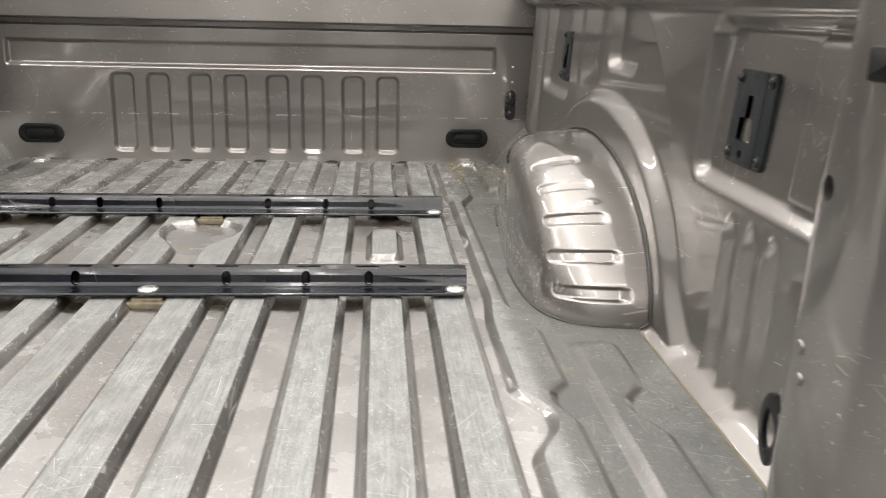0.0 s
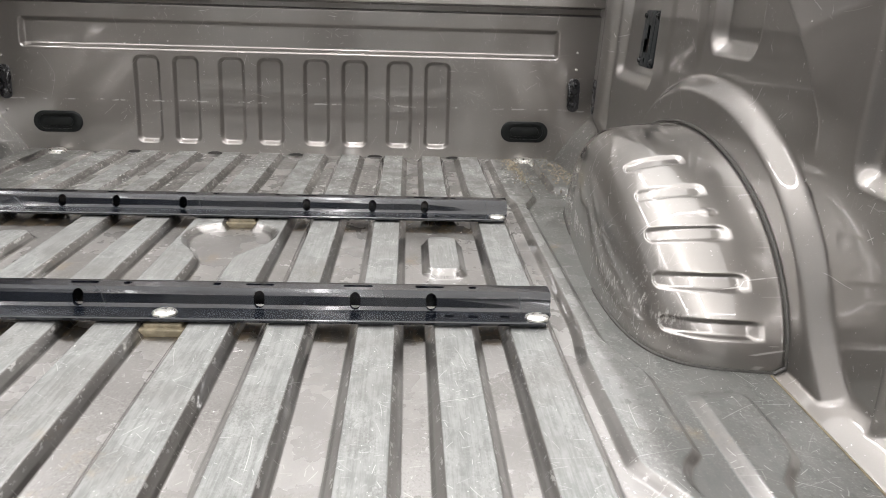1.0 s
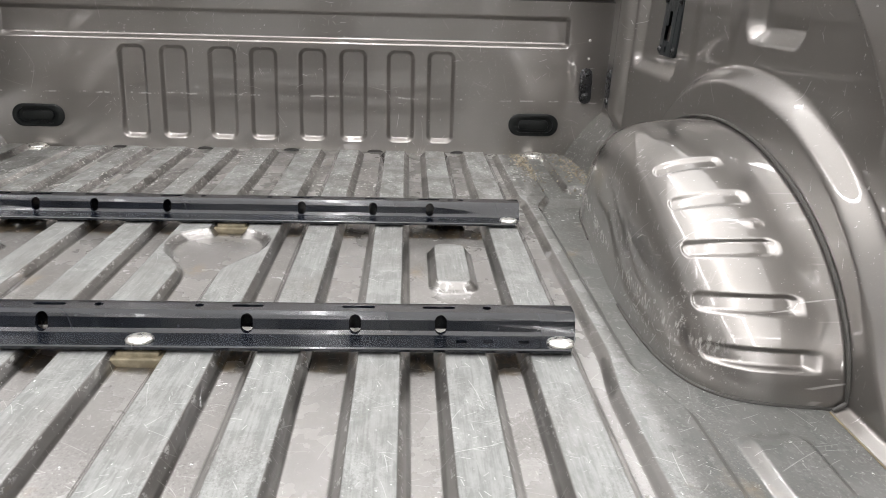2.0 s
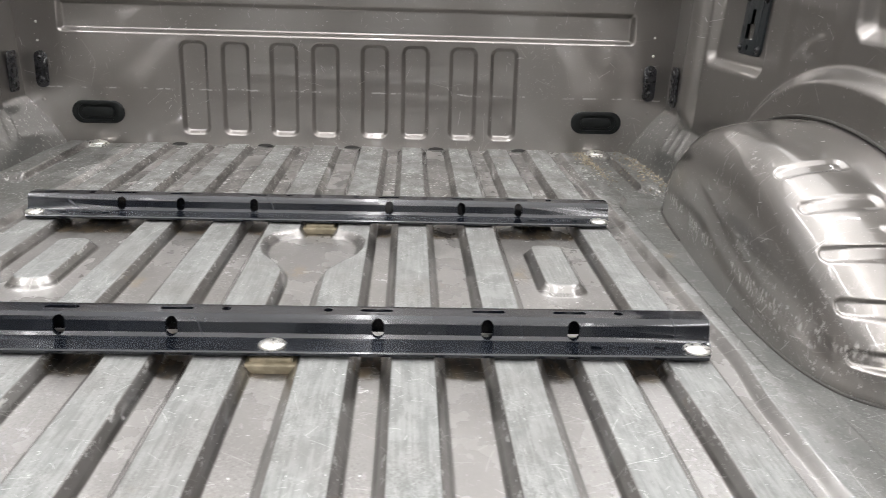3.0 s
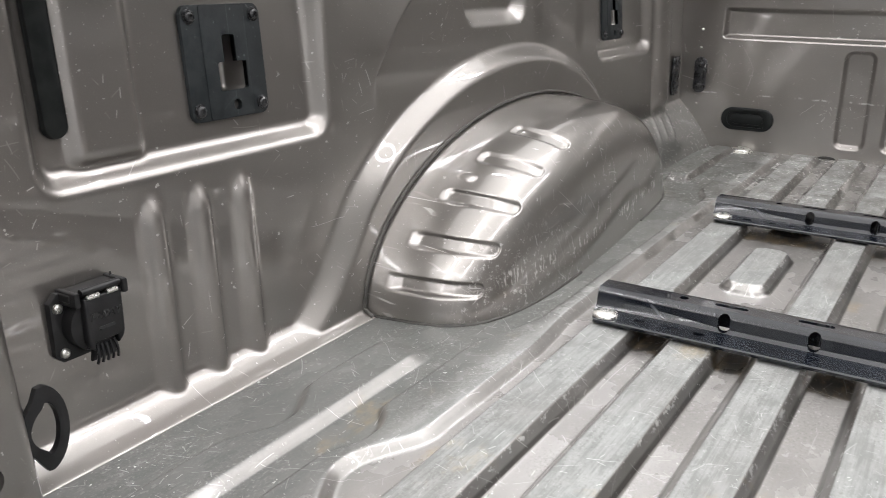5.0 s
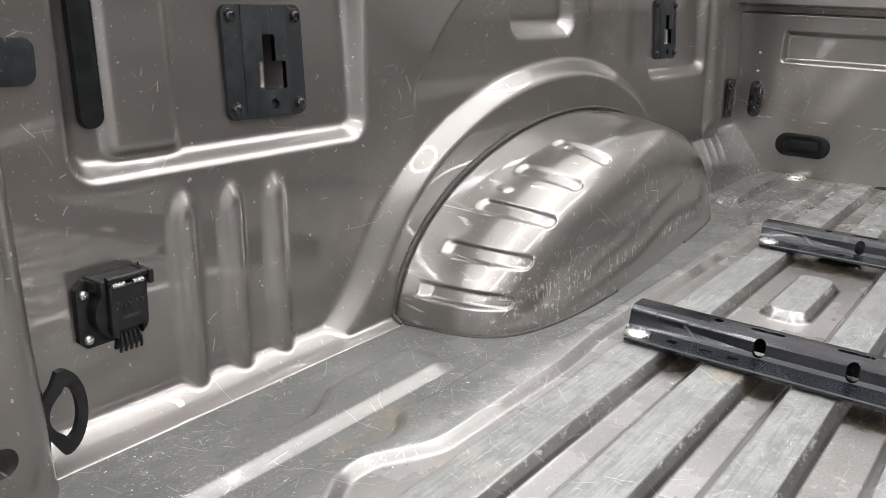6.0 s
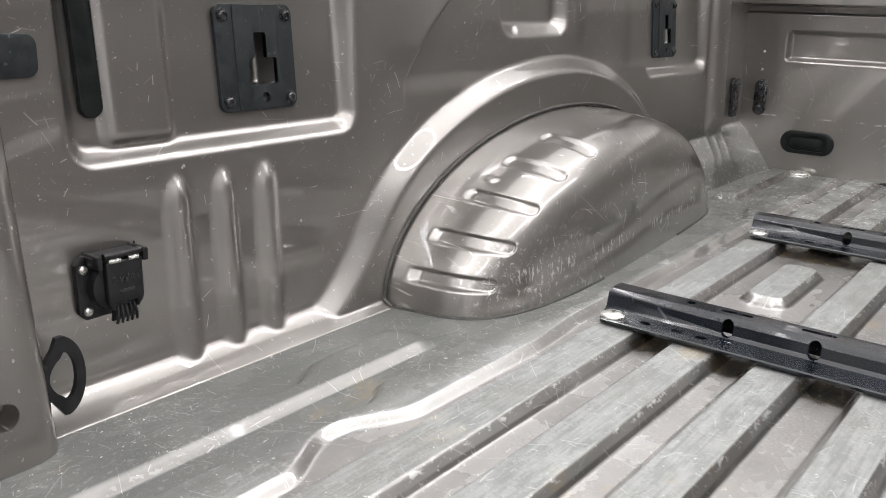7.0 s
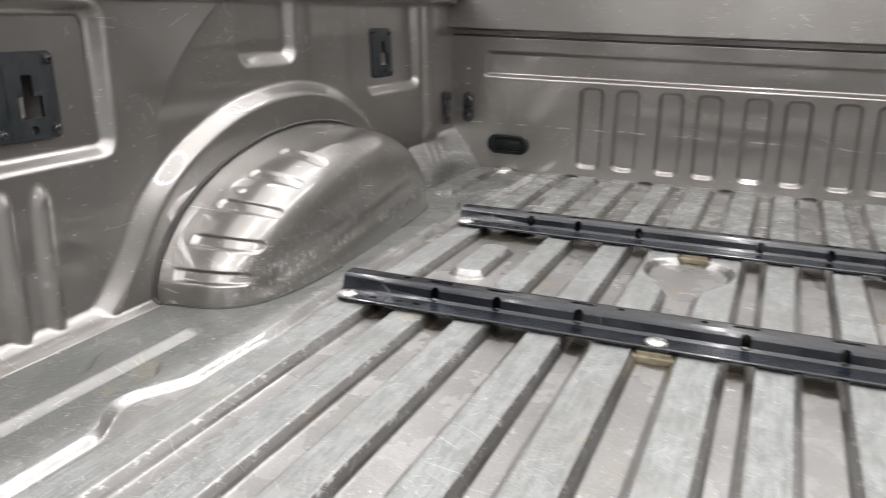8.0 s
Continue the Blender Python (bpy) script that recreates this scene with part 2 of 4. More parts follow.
    base = mix(nt, math_node(nt, "MULTIPLY", ramp(nt, grit, 0.52, 0.68), math_node(nt, "MULTIPLY", grit_share, 0.5)), base, (0.085, 0.082, 0.075))
    base = mix(nt, math_node(nt, "MULTIPLY", ramp(nt, grit, 0.46, 0.32), math_node(nt, "MULTIPLY", grit_share, 0.3)), base, (0.42, 0.42, 0.405))
    # brown grime gathered in the grooves under the rails, with shade painted in
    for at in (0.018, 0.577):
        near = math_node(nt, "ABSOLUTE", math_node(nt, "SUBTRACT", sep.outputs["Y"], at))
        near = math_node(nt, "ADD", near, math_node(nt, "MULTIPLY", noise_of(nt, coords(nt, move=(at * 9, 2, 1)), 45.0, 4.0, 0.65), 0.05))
        gunk_shade = math_node(nt, "MULTIPLY", ramp(nt, near, 0.070, 0.088, 0.95, 0.0), ramp(nt, sep.outputs["Z"], -0.008, -0.003, 1.0, 0.0))
        # whole floor strip below the rail painted dark, as the rail's shade
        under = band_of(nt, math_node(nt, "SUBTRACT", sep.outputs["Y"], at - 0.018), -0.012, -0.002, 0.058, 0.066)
        gunk_shade = math_node(nt, "MULTIPLY", most(nt, gunk_shade, under), ramp(nt, math_node(nt, "ABSOLUTE", sep.outputs["X"]), 0.51, 0.525, 1.0, 0.0))
        base = mix(nt, gunk_shade, base, mix(nt, ramp(nt, fine, 0.4, 0.62), (0.022, 0.018, 0.014), (0.11, 0.08, 0.045)))
    # a thin line of dirt and painted-in shade at the foot of each slope
    dirt_shade = math_node(nt, "MULTIPLY", ramp(nt, sep.outputs["Z"], -0.0136, -0.0126), ramp(nt, sep.outputs["Z"], -0.0105, -0.008, 1.0, 0.0))
    dirt_shade = math_node(nt, "MULTIPLY", dirt_shade, ramp(nt, noise_of(nt, coords(nt, (1, 0.25, 1), move=(7, 2, 4)), 30.0, 4.0, 0.6), 0.30, 0.62, 0.15, 0.8))
    dirt_shade = math_node(nt, "MULTIPLY", dirt_shade, ramp(nt, math_node(nt, "ABSOLUTE", sep.outputs["X"]), 0.525, 0.53, 1.0, 0.3))
    base = mix(nt, dirt_shade, base, (0.06, 0.056, 0.05))
    lines = most(
        nt,
        straws(nt, "XY", 9.0, 0.55, 0.006, 0.4, (1.3, 2.2, 0)),
        straws(nt, "XY", 13.0, 0.6, 0.007, 0.4, (4.4, 4.1, 0)),
        straws(nt, "XY", 24.0, 0.6, 0.013, 0.4, (6.3, 1.2, 0)),
        straws(nt, "XY", 42.0, 0.6, 0.025, 0.4, (2.3, 8.2, 0)),
        straws(nt, "XY", 70.0, 0.5, 0.05, 0.5, (7.7, 3.4, 0)),
    )
    lines = math_node(nt, "MULTIPLY", lines, ramp(nt, cloud, 0.32, 0.6, 0.35, 1.0))
    strewn = ramp(nt, noise_of(nt, coords(nt, move=(4, 2, 9)), 8.0, 4.0), 0.42, 0.62, 0.15, 1.0)
    specks = most(nt, ramp(nt, noise_of(nt, coords(nt), 95.0, 3.0, 0.6), 0.70, 0.745), ramp(nt, noise_of(nt, coords(nt, (1, 0.7, 1), move=(3, 1, 0)), 230.0, 2.0), 0.69, 0.74, 0.0, 0.8))
    flakes = ramp(nt, noise_of(nt, coords(nt, (1, 0.55, 1), move=(6, 4, 2)), 150.0, 3.0, 0.6), 0.60, 0.64)
    flakes = math_node(nt, "MULTIPLY", flakes, ramp(nt, sep.outputs["Y"], 0.55, 0.85, 0.12, 0.9))
    specks = math_node(nt, "MULTIPLY", most(nt, specks, flakes), strewn)
    shoulder = math_node(nt, "MULTIPLY", ramp(nt, sep.outputs["Z"], -0.0075, -0.003), ramp(nt, sep.outputs["Z"], -0.0016, -0.0006, 1.0, 0.0))
    shoulder = math_node(nt, "MULTIPLY", shoulder, math_node(nt, "MULTIPLY", ramp(nt, edge_x, 0.53, 0.55, 1.0, 0.0), ramp(nt, nsep.outputs["Z"], 0.9, 0.99, 1.0, 0.15)))
    chips = math_node(nt, "MULTIPLY", shoulder, ramp(nt, noise_of(nt, coords(nt, (1, 0.5, 1)), 120.0, 4.0, 0.7), 0.55, 0.63))
    marks = most(nt, math_node(nt, "MULTIPLY", lines, 0.42), specks, math_node(nt, "MULTIPLY", chips, 0.65))
    base = mix(nt, math_node(nt, "MULTIPLY", marks, 0.85), base, (0.78, 0.78, 0.75))
    put(nt, base, b.inputs["Base Color"])
    dust = math_node(nt, "MULTIPLY", flat, ramp(nt, cloud, 0.3, 0.6, 0.7, 1.0))
    spoilt = most(nt, worn, marks, dull)
    put(nt, math_node(nt, "SUBTRACT", ramp(nt, spoilt, 0.0, 1.0, 0.86, 0.35), math_node(nt, "MULTIPLY", dust, 0.2)), b.inputs["Metallic"])
    put(nt, math_node(nt, "ADD", ramp(nt, fine, 0.3, 0.7, 0.29, 0.35), math_node(nt, "MULTIPLY", dust, 0.15)), b.inputs["Roughness"])
    put(nt, ramp(nt, most(nt, worn, dull), 0.0, 1.0, 1.0, 0.15), b.inputs["Coat Weight"])
    put(nt, math_node(nt, "ADD", ramp(nt, fine, 0.3, 0.7, 0.0, 0.015), math_node(nt, "MULTIPLY", dust, 0.28)), b.inputs["Coat Roughness"])
    b.inputs["Coat IOR"].default_value = 1.6
    bump(nt, b, fine, 0.10, 0.0015)
    return m


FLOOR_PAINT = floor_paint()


def simple(name, low, high, rough, metal=0.0, scale=40.0, coat=0.0, relief=0.1, wear=None, spec=0.5, flecks=0.5):
    m, nt, b = mat(name)
    b.inputs["Specular IOR Level"].default_value = spec
    n = noise_of(nt, coords(nt), scale, 4.0)
    base = mix(nt, ramp(nt, n, 0.35, 0.65), low, high)
    if wear:
        base = mix(nt, math_node(nt, "MULTIPLY", most(nt, straws(nt, "XZ", 18.0, 0.6, 0.010, 0.5, (2, 5, 1)), straws(nt, "XY", 30.0, 0.6, 0.018, 0.5, (1, 3, 1))), 0.3), base, wear)
        base = mix(nt, ramp(nt, noise_of(nt, coords(nt), 130.0, 3.0), 0.66, 0.72, 0.0, flecks), base, wear)
    put(nt, base, b.inputs["Base Color"])
    put(nt, ramp(nt, n, 0.3, 0.7, rough * 0.8, rough * 1.2), b.inputs["Roughness"])
    b.inputs["Metallic"].default_value, b.inputs["Coat Weight"].default_value = metal, coat
    bump(nt, b, noise_of(nt, coords(nt), scale * 6, 2.0), relief, 0.0006)
    return m


RAIL_BLACK = simple("black_rail_enamel", (0.004, 0.0052, 0.008), (0.008, 0.0102, 0.015), 0.17, 0.0, 14.0, 0.3, 0.0, (0.16, 0.16, 0.17), 0.5, 0.16)
BLACK_PLASTIC = simple("black_plastic", (0.007, 0.007, 0.0075), (0.013, 0.013, 0.014), 0.36, 0.0, 60.0, 0.0, 0.12, None, 0.35)
BLACK_RUBBER = simple("black_rubber", (0.005, 0.006, 0.006), (0.010, 0.0115, 0.011), 0.42, 0.0, 60.0, 0.0, 0.15, None, 0.2)
PLATE_COAT = simple("slate_plate_coating", (0.011, 0.0135, 0.015), (0.019, 0.0225, 0.024), 0.5, 0.0, 90.0, 0.0, 0.2, (0.11, 0.12, 0.12), 0.3)
ZINC = simple("zinc_steel", (0.58, 0.57, 0.54), (0.76, 0.75, 0.71), 0.3, 0.9, 120.0, 0.0, 0.15)
BLACK_STEEL = simple("black_steel_screw", (0.010, 0.010, 0.011), (0.022, 0.022, 0.024), 0.28, 0.0, 90.0, 0.2, 0.05)
BRASS = simple("dull_yellow_spacer", (0.13, 0.11, 0.07), (0.24, 0.205, 0.14), 0.5, 0.1, 50.0, 0.0, 0.3)
SEALER = simple("dark_seam_sealer", (0.035, 0.033, 0.03), (0.06, 0.056, 0.05), 0.5, 0.0, 50.0, 0.0, 0.3)
OLD_SEALANT = simple("old_tan_sealant", (0.15, 0.12, 0.075), (0.26, 0.21, 0.13), 0.7, 0.0, 50.0, 0.0, 0.3)
DEBRIS = simple("dry_straw_dirt", (0.17, 0.145, 0.105), (0.40, 0.35, 0.27), 0.9, 0.0, 60.0, 0.0, 0.4)
WALL_PAINT = simple("workshop_wall_paint", (0.70, 0.70, 0.69), (0.76, 0.76, 0.75), 0.7, 0.0, 3.0, 0.0, 0.1)
SIDE_PAINT = simple("pale_side_wall_paint", (0.58, 0.58, 0.58), (0.64, 0.64, 0.64), 0.6, 0.0, 3.0, 0.0, 0.1)
DARK_PAINT = simple("dark_lower_wall_paint", (0.07, 0.07, 0.07), (0.11, 0.11, 0.11), 0.6, 0.0, 3.0, 0.0, 0.1)
CEILING_PAINT = simple("workshop_ceiling_paint", (0.76, 0.76, 0.74), (0.82, 0.82, 0.80), 0.8, 0.0, 2.0, 0.0, 0.1)
CAB_PAINT = simple("brown_grey_cab_paint", (0.27, 0.26, 0.25), (0.31, 0.30, 0.29), 0.4, 0.0, 3.0, 0.3, 0.05)
CONCRETE = simple("workshop_concrete", (0.20, 0.198, 0.192), (0.29, 0.287, 0.28), 0.6, 0.0, 5.0, 0.0, 0.3)
DARK_HOLLOW = simple("unlit_cavity_metal", (0.02, 0.019, 0.017), (0.03, 0.028, 0.026), 0.8, 0.0, 20.0, 0.0, 0.1)


# ---- mesh helpers ----
def mesh_of(bm, name, material, sharp=32.0):
    me = bpy.data.meshes.new(name)
    bmesh.ops.recalc_face_normals(bm, faces=bm.faces)
    bm.to_mesh(me)
    bm.free()
    me.polygons.foreach_set("use_smooth", [True] * len(me.polygons))
    me.set_sharp_from_angle(angle=radians(sharp))
    me.materials.append(material)
    return me


def part(name, bm, material, parent=None, label=""):
    ob = new(name, mesh_of(bm, name, material))
    ob.parent = parent
    if label:
        tagged(ob, label)
    return ob


def empty(name, at, label, category, group=""):
    ob = new(name)
    ob.empty_display_size = 0.02
    ob.location = at
    return tagged(ob, label, category, group)


def slab(outline, depth, bevel=0.0, steps=2):
    """A prism over an outline in its own x, y plane, from z = 0 to depth, with its edges rounded."""
    bm = bmesh.new()
    low = [bm.verts.new((x, y, 0)) for x, y in outline]
    f = bm.faces.new(low)
    top = bmesh.ops.extrude_face_region(bm, geom=[f])["geom"]
    bmesh.ops.translate(bm, vec=(0, 0, depth), verts=[v for v in top if isinstance(v, bmesh.types.BMVert)])
    bmesh.ops.recalc_face_normals(bm, faces=bm.faces)
    if bevel:
        edges = [e for e in bm.edges if abs(e.verts[0].co.z - e.verts[1].co.z) < 1e-6 and e.verts[0].co.z * depth > 0]
        bmesh.ops.bevel(bm, geom=edges, offset=bevel, segments=steps, profile=0.5, affect="EDGES")
    return bm


def round_rect(w, h, r, n=5):
    out = []
    for cx, cy, a0 in ((w / 2 - r, h / 2 - r, 0), (-w / 2 + r, h / 2 - r, 90), (-w / 2 + r, -h / 2 + r, 180), (w / 2 - r, -h / 2 + r, 270)):
        for k in range(n + 1):
            a = radians(a0 + 90 * k / n)
            out.append((cx + r * math.cos(a), cy + r * math.sin(a)))
    return out


def disc(r, n=20):
    return [(r * math.cos(2 * math.pi * k / n), r * math.sin(2 * math.pi * k / n)) for k in range(n)]


def merge(*bms):
    out = bmesh.new()
    for bm in bms:
        me = bpy.data.meshes.new("tmp")
        bm.to_mesh(me)
        bm.free()
        out.from_mesh(me)
        bpy.data.meshes.remove(me)
    return out


def moved(bm, m):
    bm.transform(m)
    return bm


def dome(r, h, n=20, rings=5):
    """A round head: a low dome on a short rim, standing on z = 0."""
    bm = bmesh.new()
    rows = [[bm.verts.new((r * math.cos(2 * math.pi * k / n), r * math.sin(2 * math.pi * k / n), z)) for k in range(n)] for z in (0, h * 0.3)]
    for j in range(1, rings):
        a = j / rings * math.pi / 2
        rows.append([bm.verts.new((r * math.cos(a) * math.cos(2 * math.pi * k / n), r * math.cos(a) * math.sin(2 * math.pi * k / n), h * (0.3 + 0.7 * math.sin(a)))) for k in range(n)])
    for a, b in zip(rows, rows[1:]):
        for k in range(n):
            bm.faces.new((a[k], a[(k + 1) % n], b[(k + 1) % n], b[k]))
    bm.faces.new(rows[-1])
    bm.faces.new(rows[0][::-1])
    return bm


def tube(points, r, n=8):
    bm = bmesh.new()
    rows = []
    pts = [Vector(p) for p in points]
    for i, p in enumerate(pts):
        d = (pts[min(i + 1, len(pts) - 1)] - pts[max(i - 1, 0)]).normalized()
        side = d.orthogonal().normalized() if i == 0 else (side - d * side.dot(d)).normalized()
        up = d.cross(side)
        rows.append([bm.verts.new(p + r * (math.cos(2 * math.pi * k / n) * side + math.sin(2 * math.pi * k / n) * up)) for k in range(n)])
    for a, b in zip(rows, rows[1:]):
        for k in range(n):
            bm.faces.new((a[k], a[(k + 1) % n], b[(k + 1) % n], b[k]))
    bm.faces.new(rows[0])
    bm.faces.new(rows[-1][::-1])
    return bm


def cut(ob, *bms):
    """Cut holes of the given solids through ob, one after another."""
    for bm in bms:
        tool = new("tool", mesh_of(bm, "tool", DARK_HOLLOW))
        tool.parent = ob.parent
        mod = ob.modifiers.new("cut", "BOOLEAN")
        mod.object, mod.operation, mod.solver = tool, "DIFFERENCE", "EXACT"
        bpy.context.view_layer.update()
        me = bpy.data.meshes.new_from_object(ob.evaluated_get(bpy.context.evaluated_depsgraph_get()))
        ob.modifiers.clear()
        ob.data = me
        bpy.data.objects.remove(tool)
    ob.data.polygons.foreach_set("use_smooth", [True] * len(ob.data.polygons))
    ob.data.set_sharp_from_angle(angle=radians(32))
    return ob


def sheet(name, us, vs, place, material, flip=False):
    """A pressed sheet: a fine grid over us x vs, bent by place(U, V) -> X, Y, Z."""
    U, V = np.meshgrid(np.asarray(us), np.asarray(vs), indexing="ij")
    co = np.stack(place(U, V), -1).reshape(-1, 3)
    nu, nv = U.shape
    i = np.arange(nu * nv).reshape(nu, nv)
    quads = np.stack([i[:-1, :-1], i[1:, :-1], i[1:, 1:], i[:-1, 1:]], -1).reshape(-1, 4)
    if flip:
        quads = quads[:, ::-1]
    me = bpy.data.meshes.new(name)
    me.vertices.add(len(co))
    me.vertices.foreach_set("co", co.astype(np.float32).ravel())
    me.loops.add(quads.size)
    me.loops.foreach_set("vertex_index", quads.astype(np.int32).ravel())
    me.polygons.add(len(quads))
    me.polygons.foreach_set("loop_start", np.arange(0, quads.size, 4, dtype=np.int32))
    me.polygons.foreach_set("use_smooth", np.ones(len(quads), bool))
    me.update(calc_edges=True)
    me.materials.append(material)
    return new(name, me)


def step(v, lo, hi):
    """0 below lo, 1 above hi, smooth between."""
    t = np.clip((v - lo) / (hi - lo), 0, 1)
    return t * t * (3 - 2 * t)


def ramped(v, lo, hi):
    """0 below lo, 1 above hi, a flat slope with eased ends between."""
    return 0.8 * np.clip((v - lo) / (hi - lo), 0, 1) + 0.2 * step(v, lo - 0.2 * (hi - lo), hi + 0.2 * (hi - lo))


def band(v, lo, hi, soft):
    return step(v, lo - soft, lo) * (1 - step(v, hi, hi + soft))


def box_dist(a, b, a0, a1, b0, b1, r):
    """Signed distance to a rounded rectangle, negative inside."""
    qa = np.abs(a - (a0 + a1) / 2) - (a1 - a0) / 2 + r
    qb = np.abs(b - (b0 + b1) / 2) - (b1 - b0) / 2 + r
    return np.hypot(np.maximum(qa, 0), np.maximum(qb, 0)) + np.minimum(np.maximum(qa, qb), 0) - r


# ---- the bed: floor, sides, headboard ----
REAR, FRONT, DEEP = -0.76, 1.345, 0.0145
RIBS = ((0.033, 0.088), (0.137, 0.186), (0.255, 0.303), (0.356, 0.405), (0.457, 0.508))
SLOPE = 0.0125


def floor_height(x, y):
    u = np.abs(x)
    h = np.zeros_like(u)
    for k, (a, b) in enumerate(RIBS):
        rib = ramped(u, a - SLOPE, a) * (1 - ramped(u, b, b + SLOPE))
        if k == 0:  # the flat eight-sided pad in the middle
            wide = np.interp(y, (0.26, 0.30, 0.34, 0.38, 0.42, 0.455, 0.485, 0.51, 0.53), (0.026, 0.034, 0.050, 0.074, 0.084, 0.084, 0.074, 0.050, 0.030))
            pad = (1 - step(u, wide - 0.016, wide + 0.002)) * band(y, 0.28, 0.50, 0.02)
            rib = rib * (1 - pad)
        if k == 3:  # this rib is broken off but for a short raised pad
            pad = 1 - ramped(box_dist(u, y, a, b, 0.247, 0.442, 0.017), 0.0, SLOPE)
            rib = np.maximum(rib * (1 - band(y, 0.075, 0.575, 0.018)), pad)
        h = np.maximum(h, rib)
    inner = 0.546 + 0.034 * step(y, -0.53, -0.44) * (1 - step(y, -0.43, -0.34)) + 0.010 * step(y, -0.12, 0.03) - 0.010 * step(y, 0.74, 0.84)
    outer = 0.598 + 0.008 * band(y, -0.32, -0.14, 0.03) - 0.017 * step(y, -0.445, -0.385) * (1 - step(y, -0.375, -0.315)) - 0.026 * step(y, -0.13, -0.01) + 0.03 * step(y, 0.72, 0.84)
    h = np.maximum(h, 0.68 * ramped(u, inner - 0.014, inner) * (1 - ramped(u, outer, outer + 0.011)))
    out2 = 0.697 + 0.008 * step(y, -0.38, -0.28) - 0.026 * step(y, -0.475, -0.405) * (1 - step(y, -0.395, -0.325))
    side_rib = 0.62 * ramped(u, 0.638, 0.654) * (1 - ramped(u, out2, out2 + 0.012)) * (1 - step(y, -0.215, -0.165))
    h = np.maximum(h, side_rib)
    h = np.maximum(h, band(u, 0.665, 0.70, SLOPE) * step(y, 0.88, 0.92))
    h = h * (1 - step(y, 1.285, 1.31))
    dents = 0.0006 * np.sin(u * 23 + 3 * np.sin(y * 4)) * np.sin(y * 9 + x * 5)
    return -DEEP + DEEP * h + dents


def columns():
    """Closer together on the slopes of the ribs."""
    xs = np.linspace(-0.83, 0.83, 1401)
    near = np.zeros(len(xs), bool)
    for a, b in RIBS + ((0.556, 0.59),):
        for e, wide in ((a - SLOPE / 2, 0.013), (b + SLOPE / 2, 0.013)):
            near |= np.abs(np.abs(xs) - e) < wide
    near |= np.abs(np.abs(xs) - 0.568) < 0.055
    near |= np.abs(np.abs(xs) - 0.675) < 0.045
    keep = near | (np.arange(len(xs)) % 5 == 0)
    return xs[keep]


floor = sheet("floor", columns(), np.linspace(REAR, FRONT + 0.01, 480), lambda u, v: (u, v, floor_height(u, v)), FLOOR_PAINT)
tagged(floor, "ribbed pickup bed floor, worn brown-grey paint with scratches", "truck bed floor", kind="structure")

ARCH_Y = 0.37


